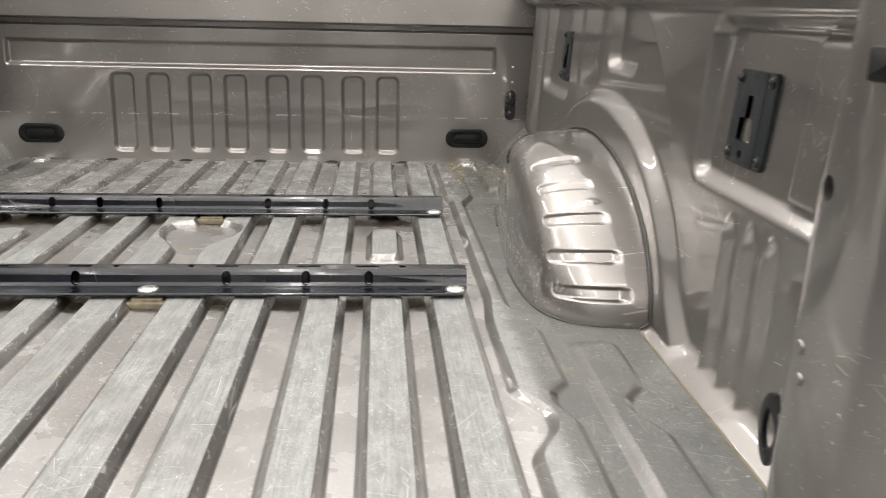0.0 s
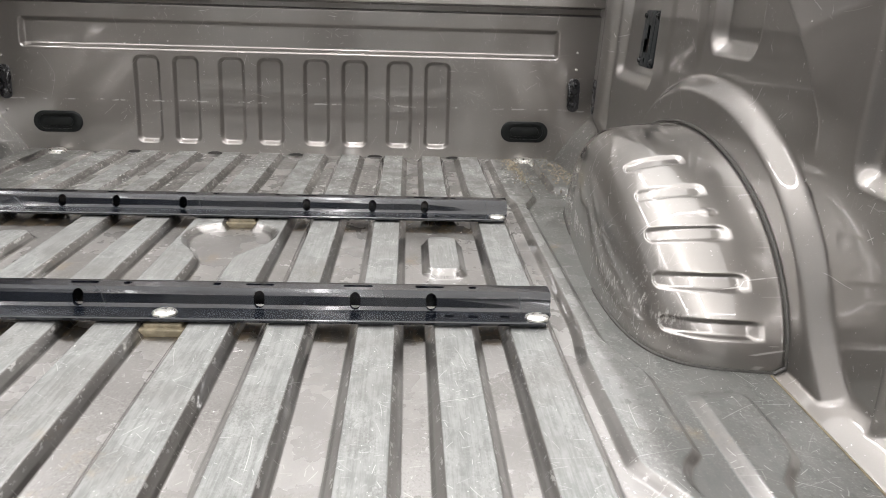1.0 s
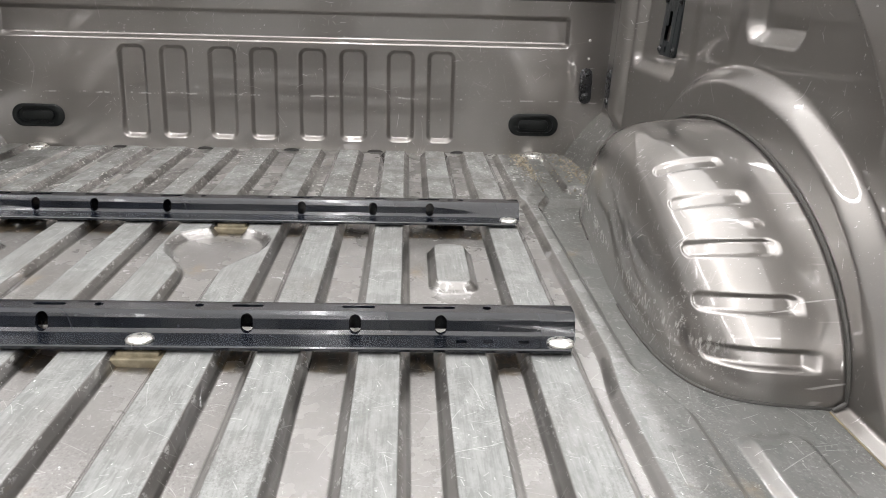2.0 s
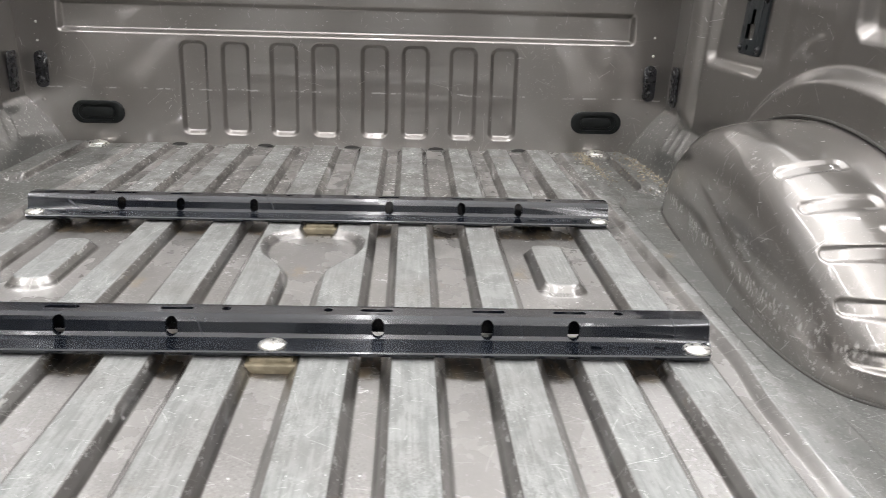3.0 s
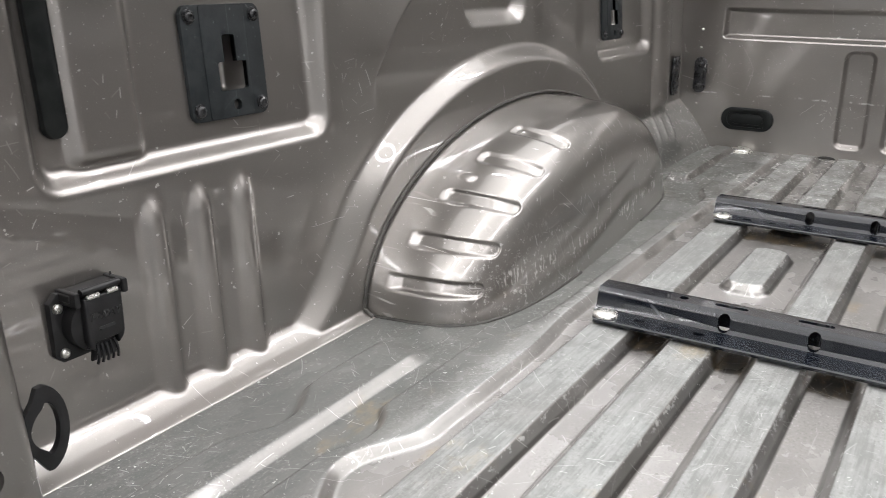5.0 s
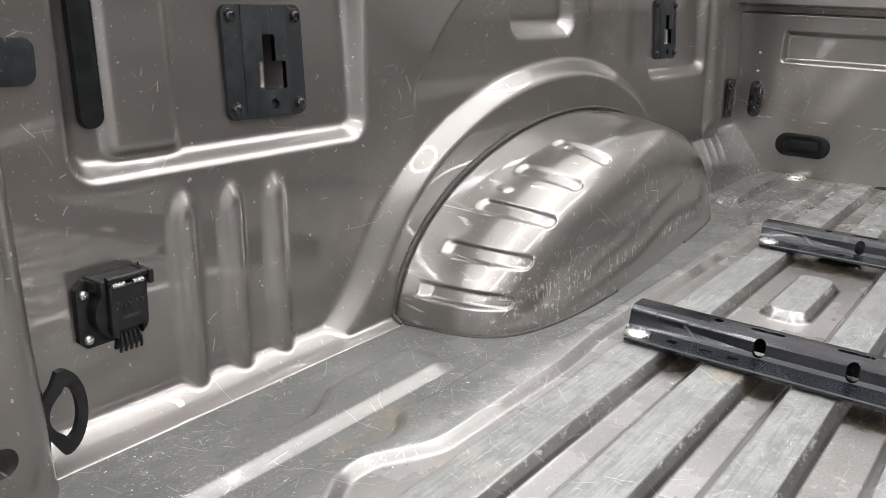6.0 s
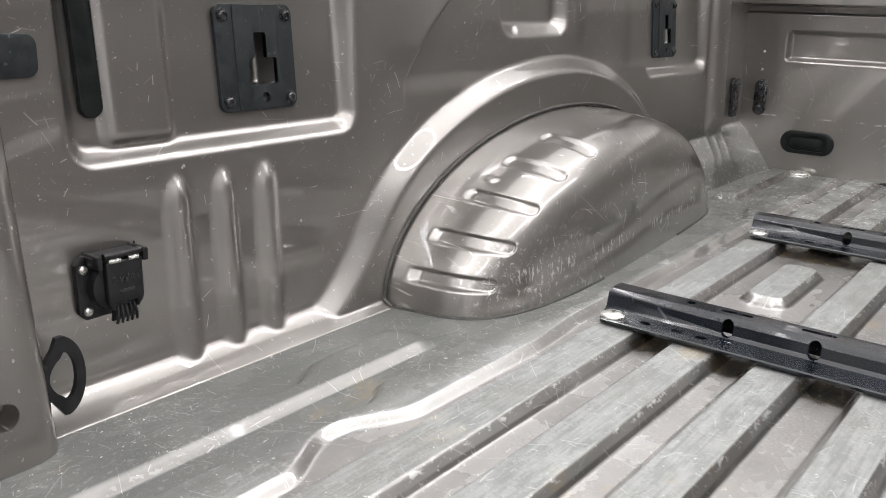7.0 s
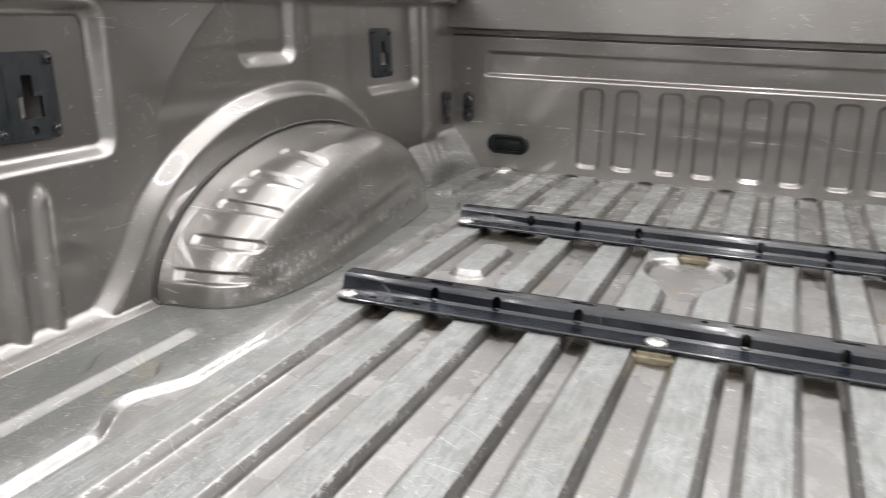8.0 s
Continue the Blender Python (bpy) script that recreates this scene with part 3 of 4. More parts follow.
def side_out(y, z):
    """How far out from the middle of the bed the side panel lies."""
    w = 0.807 + 0.05 * z
    # the area round the wheel arch stands proud of the panel
    a = np.where(y < ARCH_Y, 0.548 + 0.085 * np.clip((0.10 - z) / 0.12, 0, 1) ** 2.3, 0.45)
    r = np.hypot((y - ARCH_Y) / a, (z + 0.02) / 0.316)
    arch = 1 - ramped(r, 0.957, 1.032)
    w = w - 0.022 * arch
    # panel above the arch, set back behind a slanting crease
    left = -0.045 + 0.10 * ((z - 0.28) / 0.12) ** 1.5 if np.isscalar(z) else -0.045 + 0.10 * np.clip((z - 0.28) / 0.12, 0, 2) ** 1.5
    back = step(y, left - 0.006, left + 0.006) * (1 - step(y, 0.62, 0.66)) * step(z, 0.26, 0.30) * (1 - arch)
    w = w + 0.004 * back
    # the panel between pocket and crease swings inward up to the crease
    swing = np.clip((y + 0.135) / np.maximum(left + 0.135, 0.02), 0, 1) * (1 - step(y, left - 0.003, left + 0.005))
    w = w - 0.013 * swing * step(z, 0.24, 0.34)
    swing = np.clip((0.66 - y) / 0.20, 0, 1) * step(y, 0.44, 0.47)
    w = w - 0.007 * swing * step(z, 0.30, 0.37) * (1 - arch)
    # pockets
    p1 = box_dist(y, z, -0.545, -0.14, 0.229, 0.458, 0.03)
    w = w + (0.023 + 0.045 * (z - 0.33)) * (1 - step(p1, -0.020, 0.003))
    w = w - 0.012 * band(y, -0.485, -0.425, 0.018) * (1 - step(p1, -0.03, -0.012))
    p2 = box_dist(y, z, 0.202, 0.414, 0.343, 0.50, 0.035)
    w = w + 0.022 * (1 - ramped(p2, -0.020, 0.0))
    p3 = box_dist(y, z, 0.728, 1.06, 0.248, 0.50, 0.035)
    w = w + (0.022 + 0.035 * (z - 0.35)) * (1 - step(p3, -0.022, 0.003))
    for yc, zc in ((-0.288, 0.328), (0.853, 0.347)):  # openings behind the bracket plates
        w = w + 0.032 * (1 - step(box_dist(y, z, yc - 0.034, yc + 0.034, zc - 0.042, zc + 0.046, 0.012), -0.008, 0.0))
    # three upright beads
    for yb in (-0.428, -0.366, -0.304):
        d = np.hypot((y - yb) / 0.020, np.maximum(z - 0.18, 0) / 0.038)
        w = w - 0.011 * (1 - step(d, 0.15, 1.0))
    # rounded post near the headboard, and the recess in the corner
    w = w - 0.026 * np.sqrt(np.clip(1 - ((y - 1.115) / 0.045) ** 2, 0, 1)) * step(z, 0.085, 0.14)
    w = w + 0.012 * step(y, 1.18, 1.2)
    # overhang under the top edge
    w = w - 0.03 * step(z, 0.462, 0.478)
    # foot: a hollow fillet on to the floor
    rise = np.maximum(z + 0.0145, 0)
    foot = 0.768 + np.where(rise < 0.024, 2.4 * rise - 34.0 * rise**2, 0.038 + 0.77 * (rise - 0.024))
    gap = w - foot
    soft = np.clip(0.5 + 0.5 * gap / 0.006, 0, 1)
    w = w * (1 - soft) + foot * soft - 0.006 * soft * (1 - soft) / 2
    # swollen corner between wheel arch and headboard
    g = np.clip(1 - (np.clip(z + 0.02, 0, 1) / 0.128) ** 1.15, 0, 1) ** (1 / 1.15)
    w = np.minimum(w, 0.83 - 0.102 * g * step(y, 0.80, 1.0) * (0.9 + 0.1 * step(y, 1.2, 1.34)) + (z > 0.107) + (y < 0.80))
    for k in range(3):
        off = (y - (1.06 + 0.05 * k) - (z - 0.06) * 0.6) / 0.009
        w = w - 0.0025 * np.exp(-off * off) * band(z, 0.045, 0.08, 0.02)
    return w


side_ys = np.linspace(-0.64, 1.36, 480)
side_zs = np.r_[-0.018 + 0.048 * np.linspace(0, 1, 24)[:-1] ** 1.8, np.linspace(0.03, 0.50, 130)]
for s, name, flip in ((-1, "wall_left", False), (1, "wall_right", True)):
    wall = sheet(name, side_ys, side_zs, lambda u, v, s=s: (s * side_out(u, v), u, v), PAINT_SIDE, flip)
    tagged(wall, "pressed steel side panel in scratched brown-grey paint", "truck bed side", kind="structure")

HB_RIBS = (0.063, 0.168, 0.291, 0.396)


def head_depth(x, z):
    """How far ahead the headboard lies."""
    d = np.full_like(x, 1.338)
    for c in HB_RIBS:
        for sx in (-1, 1):
            r = box_dist(x, z, sx * c - 0.037, sx * c + 0.037, 0.012, 0.252, 0.022)
            d = d + 0.015 * (1 - ramped(r, -0.010, -0.001))
    t = box_dist(x, z, -0.728, 0.728, 0.264, 0.346, 0.012)
    d = d + 0.014 * (1 - step(t, -0.014, 0.0))
    d = d + 0.026 * step(z, 0.382, 0.387) - 0.056 * step(z, 0.401, 0.407) + 0.07 * np.maximum(z - 0.407, 0)
    d = d + 0.0012 * np.sin(x * 4 + 1) * step(z, 0.05, 0.2)
    return d


hb = sheet("wall_front", np.linspace(-0.845, 0.845, 900), np.r_[np.linspace(-0.019, 0.375, 200)[:-1], np.linspace(0.375, 0.415, 30)[:-1], np.linspace(0.415, 0.53, 20)], lambda u, v: (u, head_depth(u, v), v), PAINT_RUBBED)
tagged(hb, "pressed steel headboard with eight upright grooves and a long tray", "truck bed headboard", kind="structure")

# top edges of the bed
for s, name in ((-1, "trim_left"), (1, "trim_right")):
    bm = moved(slab(round_rect(0.14, 2.12, 0.012), 0.03, 0.01), pose(s * 0.855, 0.30, 0.50))
    tagged(part(name, bm, PAINT), "painted top edge of the bed side", "bed rail", kind="structure")
bm = moved(slab(round_rect(1.85, 0.06, 0.012), 0.03, 0.01), pose(0, 1.36, 0.531))
tagged(part("trim_front", bm, PAINT), "painted top edge of the headboard", "bed rail", kind="structure")


# ---- wheel arches ----
ARCH_B, ARCH_W, ARCH_WALL = 0.242, 0.190, 0.800


def arch_point(t, p):
    """t: 0 at the rear foot to pi at the front foot; p: 0 at the side panel to 1 at the inner face."""
    a = np.where(np.cos(t) > 0, 0.492, 0.462)
    ang = p * math.pi / 2
    rho = np.cos(ang) ** 0.36
    dep = np.sin(ang) ** 0.36
    # the inner face leans out towards the top, and the arch narrows towards the front
    wide = (ARCH_W - 0.040 * step(ARCH_Y - a * np.cos(t) * rho, ARCH_Y - 0.25, ARCH_Y + 0.46)) * (1 - 0.03 * np.sin(t) * rho)
    across = dep * wide
    # pressed grooves across the crown
    deg = np.degrees(t)
    for mid, half, first, last in ((13, 2.7, 15.0, 50.0), (26, 2.6, 18.0, 51.0), (40, 2.4, 20.0, 51.0), (54, 2.3, 22.5, 50.5), (67, 2.3, 23.5, 50.5)):
        g = box_dist(deg, dep * 60, mid - half, mid + half, first, last, 2.2)
        rho = rho - 0.017 * (1 - step(g, -1.15, 0.25))
    g = np.hypot((deg - 46.5) / 1.6, (dep - 0.42) / 0.07)
    rho = rho + 0.012 * (1 - step(g, 0.3, 1.0))
    g = box_dist(deg, dep * 60, 80, 104, 16.0, 62.0, 6.0)
    rho = rho - 0.010 * (1 - step(g, -9.0, 1.0))
    rho = np.maximum(rho * (1 - 0.05 * dep), 0.0)
    return across, ARCH_Y - a * np.cos(t) * rho, -0.02 + ARCH_B * np.sin(t) * rho


ts = np.linspace(0, math.pi, 500)
ps = np.linspace(0, 1, 150)
for s in (-1, 1):
    def arch_place(u, v, s=s):
        c, y, z = arch_point(u, v)
        return s * (ARCH_WALL - c), y, z

    thing = sheet("wheel_arch", ts, ps, arch_place, PAINT_WORN, s < 0)
    tagged(thing, "rounded steel wheel arch, scuffed brown-grey paint with pressed grooves", "wheel arch", "wheel arches")
    seam = []
    for t in np.linspace(0.02, math.pi - 0.02, 90):
        y, z = ARCH_Y - (0.494 if math.cos(t) > 0 else 0.464) * math.cos(t), -0.018 + 0.243 * math.sin(t)
        seam.append((s * (float(side_out(np.array([y]), np.array([z]))[0]) - 0.001), y, z))
    part("seam_seal", tube(seam, 0.0028), SEALER, thing, "dark line of seam sealer")

    for end in (0.0, math.pi):
        foot = []
        for p in np.linspace(0.0, 0.96, 50):
            c, y, z = arch_point(np.array([end]), np.array([p]))
            x = s * (ARCH_WALL - float(c[0]))
            foot.append((x, float(y[0]), float(floor_height(np.array([x]), y)[0]) + 0.0005))
        part("foot_seal", tube(foot, 0.0026), SEALER, thing, "dark line of seam sealer on the floor")


# ---- rear posts of the bed ----
def post_edge(z):
    return np.interp(z, (-0.05, 0.13, 0.30, 0.46), (-0.627, -0.640, -0.650, -0.672))


def rear_post(s, name):
    bm = bmesh.new()
    rows = []
    for z in np.linspace(-0.05, 0.50, 34):
        e = float(post_edge(z))
        ring = [(0.812, e + 0.022), (0.780, e + 0.019), (0.757, e + 0.013), (0.745, e + 0.005), (0.739, e - 0.005), (0.736, e - 0.016), (0.735, e - 0.030), (0.735, -0.702), (0.738, -0.718), (0.745, -0.734), (0.756, -0.748), (0.774, -0.760), (0.86, -0.768), (0.86, -0.66)]
        rows.append([bm.verts.new((s * x, y, z)) for x, y in ring])
    for a, b in zip(rows, rows[1:]):
        for k in range(len(a)):
            bm.faces.new((a[k], a[(k + 1) % len(a)], b[(k + 1) % len(a)], b[k]))
    bm.faces.new(rows[0])
    bm.faces.new(rows[-1])
    bmesh.ops.recalc_face_normals(bm, faces=bm.faces)
    post = part(name, bm, PAINT)
    holes = []
    for y, z, r in ((-0.676, 0.321, 0.011), (-0.672, 0.042, 0.013)):
        holes.append(moved(slab(disc(r, 20), 0.045), Matrix.Translation((s * 0.72, y, z)) @ pose(0, 0, 0, 0, s * 90, 0)))
    cut(post, *holes)
    return tagged(post, "painted rear post of the bed with bolt holes", "truck bed post", kind="structure")


for s, name in ((-1, "post_left"), (1, "post_right")):
    rear_post(s, name)
    for y, z, r in ((-0.669, 0.178, 0.007), (-0.675, 0.150, 0.006)):
        bm = moved(dome(r, 0.004), Matrix.Translation((s * 0.7355, y, z)) @ pose(0, 0, 0, 0, -s * 90, 0))
        tagged(part("bolt", bm, PAINT), "small painted bolt head in the rear post", "bolt", "post bolts")

bm = moved(slab(round_rect(0.05, 0.026, 0.004), 0.022, 0.004), Matrix.Translation((0.739, -0.762, 0.425)) @ pose(0, 0, 0, 90, 0, -90))
tagged(part("striker_block", bm, BLACK_RUBBER), "black rubber block on the rear post", "rubber block")


# ---- fixing rails ----
RAIL_HALF = 0.515
RAIL_PROFILE = (
    (-0.0168, 0.0042), (-0.0175, 0.0078), (-0.0155, 0.0092), (0.014, 0.0095), (0.0185, 0.0110), (0.0215, 0.0150), (0.0240, 0.0275),
    (0.0262, 0.0325), (0.031, 0.0360), (0.058, 0.0360), (0.063, 0.0345), (0.0655, 0.030), (0.068, 0.0015),
    (0.063, 0.0015), (0.0605, 0.028), (0.058, 0.031), (0.033, 0.031), (0.0305, 0.0285), (0.0275, 0.0125), (0.023, 0.0052), (0.018, 0.0042),
)


def upright(w, h, r):
    """A rounded cutter in the x, z plane, running along y."""
    return moved(slab(round_rect(w, h, r), 0.03), pose(0, 0, 0, 90))


def rail(y, group, middle):
    thing = empty("mounting_rail", (0, y, 0), "long black enamelled steel hitch rail bolted across the floor ribs", "hitch rail", group)
    bm = bmesh.new()
    ends = []
    for x in (-RAIL_HALF, RAIL_HALF):
        row = []
        for py, pz in RAIL_PROFILE:
            nip = max(0.0, (-0.005 - py)) * 0.9
            row.append(bm.verts.new((x - math.copysign(nip, x), py, pz)))
        ends.append(row)
    n = len(RAIL_PROFILE)
    for k in range(n):
        bm.faces.new((ends[0][k], ends[0][(k + 1) % n], ends[1][(k + 1) % n], ends[1][k]))
    bm.faces.new(ends[0])
    bm.faces.new(ends[1][::-1])
    bmesh.ops.recalc_face_normals(bm, faces=bm.faces)
    body = part("rail_body", bm, RAIL_BLACK, thing)
    holes = []
    for x in (0.120, 0.249, 0.352):
        for sx in (-1, 1):
            holes.append(moved(upright(0.0145, 0.0222, 0.007), pose(sx * x, 0.045, 0.0224)))
    for x, w in ((0.118, 0.038), (0.252, 0.040), (0.350, 0.040)):
        for sx in (-1, 1):
            holes.append(moved(slab(round_rect(w, 0.008, 0.0035), 0.02), pose(sx * x, 0.046, 0.022)))
    for x in (0.060, 0.409):
        for sx in (-1, 1):
            holes.append(moved(slab(disc(0.0055, 16), 0.02), pose(sx * x, 0.046, 0.022)))
    for x in (0.376, 0.408, 0.451):
        for sx in (-1, 1):
            holes.append(moved(slab(round_rect(0.013, 0.009, 0.0015), 0.02), pose(sx * x, 0.004, -0.008)))
    cut(body, *holes)
    for x in (-0.494, 0.494) + ((0.0,) if middle else ()):
        part("bolt", moved(dome(0.0165, 0.006, 24), pose(x, 0, 0.0094)), ZINC, thing, "bright zinc carriage bolt head")
    spacer = merge(
        moved(slab(round_rect(0.050, 0.036, 0.004), 0.0065, 0.002), pose(0, 0.002, -0.006)),
        moved(slab(round_rect(0.072, 0.050, 0.012), 0.0095, 0.002), pose(0, 0.000, -0.0143)),
    )
    part("spacer", spacer, BRASS, thing, "dull yellow spacer block under the rail")
    return thing


rail(0.0, "hitch rails", True)
rail(0.559, "hitch rails", False)


# ---- bracket plates in the side pockets ----
def hex_bolt(r=0.0062):
    return dome(r, 0.0042, 18)


def socket_bolt(thing, x, y, z, r=0.0062):
    """A socket-head bolt on a washer."""
    part("washer", moved(slab(disc(r * 1.3, 20), 0.0012, 0.0004), pose(x, y, z)), BLACK_STEEL, thing)
    b = part("bolt", moved(hex_bolt(r), pose(x, y, z + 0.0012)), BLACK_STEEL, thing, "black socket-head bolt")
    return cut(b, moved(slab(disc(r * 0.48, 6), 0.01), pose(x, y, z + 0.0032)))


def bracket_plate(s, y, z, group):
    """A bolted slate-coloured plate with a keyhole, its raised middle folded along two upright lines."""
    m = Matrix.Translation((s * (0.8295 + 0.05 * z), y, z)) @ Matrix.Rotation(-s * math.pi / 2, 4, "Z") @ pose(0, 0, 0, 85)
    thing = empty("bracket_plate", (0, 0, 0), "slate-coated steel bracket plate with a keyhole, four socket bolts", "bracket plate", group)
    thing.matrix_basis = m
    plate = slab(round_rect(0.116, 0.122, 0.011), 0.005, 0.0012)
    hump = slab(round_rect(0.066, 0.1215, 0.004), 0.0064, 0.0012)
    body = part("plate", plate, PLATE_COAT, thing)
    body2 = part("raised_middle", hump, PLATE_COAT, thing)
    for ob in (body, body2):
        cut(
            ob,
            moved(slab(round_rect(0.019, 0.034, 0.003), 0.04), pose(-s * 0.0045, 0.012, -0.02)),
            moved(slab(round_rect(0.043, 0.031, 0.003), 0.0401), pose(-s * 0.007, -0.0155, -0.0201)),
            moved(slab(disc(0.0062, 18), 0.04), pose(-s * 0.008, -0.047, -0.02)),
        )
    for bx in (-0.047, 0.047):
        for bz in (-0.049, 0.049):
            socket_bolt(thing, bx, bz, 0.005)
    return thing


for s in (-1, 1):
    bracket_plate(s, -0.288 if s < 0 else -0.268, 0.328, "side pocket brackets")
    bracket_plate(s, 0.853, 0.347, "side pocket brackets")
    # long rubber strip in the hollow of the pocket, and the flat patch behind it
    bm = slab(round_rect(0.025, 0.19, 0.0122, 8), 0.007, 0.003)
    tagged(part("rubber_strip", moved(bm, Matrix.Translation((s * 0.849, -0.507, 0.371)) @ Matrix.Rotation(-s * math.pi / 2, 4, "Z") @ pose(0, 0, 0, 85)), BLACK_RUBBER), "long dark rubber strip in the side pocket", "rubber strip", "pocket strips")
    bm = slab(round_rect(0.085, 0.040, 0.011, 6), 0.004, 0.0015)
    tagged(part("cover_patch", moved(bm, Matrix.Translation((s * 0.8235, -0.608, 0.342)) @ Matrix.Rotation(-s * math.pi / 2, 4, "Z") @ pose(0, 0, 0, 90)), PLATE_COAT), "flat dark rubber cover on the side panel", "hole cover", "side hole covers")


# ---- trailer socket on the side panel ----
def trailer_socket():
    m = Matrix.Translation((-0.8125, -0.521, 0.113)) @ Matrix.Rotation(math.pi / 2, 4, "Z") @ pose(0, 0, 0, 90)
    thing = empty("trailer_socket", (0, 0, 0), "black plastic trailer socket with a sprung lid and four bright screws", "trailer socket")
    thing.matrix_basis = m
    c = 0.008
    w, h = 0.036, 0.0335
    outline = [(-w + c, -h), (w - c, -h), (w, -h + c), (w, h - c), (w - c, h), (-w + c, h), (-w, h - c), (-w, -h + c)]
    part("base_plate", slab(outline, 0.007, 0.0015), BLACK_PLASTIC, thing)
    barrel = slab(disc(0.0265, 32), 0.020, 0.002)
    part("barrel", barrel, BLACK_PLASTIC, thing)
    lid_shape = [(-0.0205, -0.014), (-0.0185, -0.020), (-0.013, -0.025), (-0.012, -0.017), (0.012, -0.017), (0.013, -0.025), (0.0185, -0.020), (0.0205, -0.014), (0.0205, 0.028), (-0.0205, 0.028)]
    lid = part("lid", moved(slab(lid_shape, 0.008, 0.003, 3), pose(0.006, 0, 0.019)), BLACK_PLASTIC, thing)
    part("tongue", moved(slab([(-0.0135, -0.037), (0.0135, -0.037), (0.0115, -0.018), (-0.0115, -0.018)], 0.004, 0.0015), pose(0.006, 0, 0.0195, 6)), BLACK_PLASTIC, lid)
    for k in range(5):
        curve = [(0.006 + (k - 2) * (0.0047 + 0.0002 * j), -0.021 - 0.0036 * j, 0.0222 + 0.0028 * math.sin(j * 0.55)) for j in range(6)]
        fin = tube(curve, 0.0015, 8)
        part("fin", fin, BLACK_PLASTIC, lid)
    hinge = moved(tube([(-0.017, 0, 0), (0.024, 0, 0)], 0.0036, 12), pose(0.002, 0.0335, 0.023))
    part("hinge", hinge, BLACK_PLASTIC, thing)
    for ear in (-0.0215, 0.030):
        part("hinge_ear", moved(slab(round_rect(0.006, 0.014, 0.002), 0.028, 0.0015), pose(ear, 0.029, 0.0)), BLACK_PLASTIC, thing)
    for x0, x1 in ((-0.012, 0.001), (0.010, 0.021)):
        part("hinge_spring", moved(tube([(x0, 0, 0), (x1, 0, 0)], 0.0024, 10), pose(0.0, 0.0285, 0.0265)), ZINC, thing, "bright steel hinge spring")
    part("bracket", moved(slab(round_rect(0.058, 0.008, 0.002), 0.021, 0.0015), pose(0.003, 0.030, 0.0)), BLACK_PLASTIC, thing)
    words = bpy.data.curves.new("lettering", "FONT")
    words.body, words.size, words.extrude, words.align_x, words.align_y = "7-WAY", 0.0108, 0.0004, "CENTER", "CENTER"
    sign = new("lettering", words)
    bpy.context.view_layer.update()
    me = bpy.data.meshes.new_from_object(sign.evaluated_get(bpy.context.evaluated_depsgraph_get()))
    bpy.data.objects.remove(sign)
    me.materials.clear()
    me.materials.append(BLACK_STEEL)
    me.transform(pose(0.006, 0.008, 0.0272))
    new("lettering", me).parent = lid
    part("lettering_bar", moved(slab(round_rect(0.018, 0.003, 0.001), 0.0006), pose(0.006, -0.004, 0.0269)), BLACK_STEEL, lid)
    wire = [(0.026 + 0.004 * math.sin(k * 0.5), 0.030 + 0.003 * k, 0.006 + 0.002 * math.sin(k * 0.8)) for k in range(4)]
    part("wire", tube(wire, 0.0009, 6), BLACK_RUBBER, thing, "short end of thin black wire")
    for bx, bz in ((-0.029, 0.020), (-0.027, -0.024), (0.031, 0.021), (0.031, -0.021)):
        screw = part("screw", moved(dome(0.0048, 0.0046, 18), pose(bx, bz, 0.007)), ZINC, thing, "bright zinc pan-head screw")
        for turn in (20, 110):
            cut(screw, moved(slab(round_rect(0.0054, 0.0013, 0.0004), 0.01), pose(bx, bz, 0.0099, 0, 0, turn)))
    return thing


trailer_socket()


# ---- tie-down rings at the rear posts ----
def tie_ring(s):
    """A flat crescent with a round-cornered opening, its tail behind the rear post."""
    outer = [(0.024 * math.cos(a), 0.041 * math.sin(a)) for a in np.linspace(radians(-82), radians(82), 20)]
    outer += [(-0.003, 0.040), (-0.008, 0.029), (-0.016, 0.019), (-0.030, 0.014), (-0.046, 0.012), (-0.046, -0.014), (-0.028, -0.014), (-0.013, -0.021), (-0.006, -0.032), (-0.001, -0.040)]
    hole = [((0.012 if math.cos(a) > 0 else 0.015) * math.cos(a) + 0.002, (0.025 - 0.004 * (math.cos(a) < 0)) * math.sin(a) * (1 - 0.25 * (math.cos(a) < 0) * abs(math.cos(a)))) for a in np.linspace(0, 2 * math.pi, 26)[:-1]]
    m = Matrix.Translation((s * 0.772, -0.601 if s < 0 else -0.572, 0.047)) @ Matrix.Rotation(-s * math.pi / 2, 4, "Z") @ pose(0, 0, 0, 90)
    if s > 0:
        outer, hole = [(-x, y) for x, y in outer][::-1], [(-x, y) for x, y in hole][::-1]
    ob = part("tie_down_ring", slab(outer, 0.006, 0.0012), BLACK_PLASTIC)
    cut(ob, moved(slab(hole, 0.03), pose(0, 0, -0.01)))
    ob.data.transform(m)
    return tagged(ob, "flat black steel tie-down loop at the rear post", "tie-down", "tie-down loops")


tie_ring(-1)
tie_ring(1)


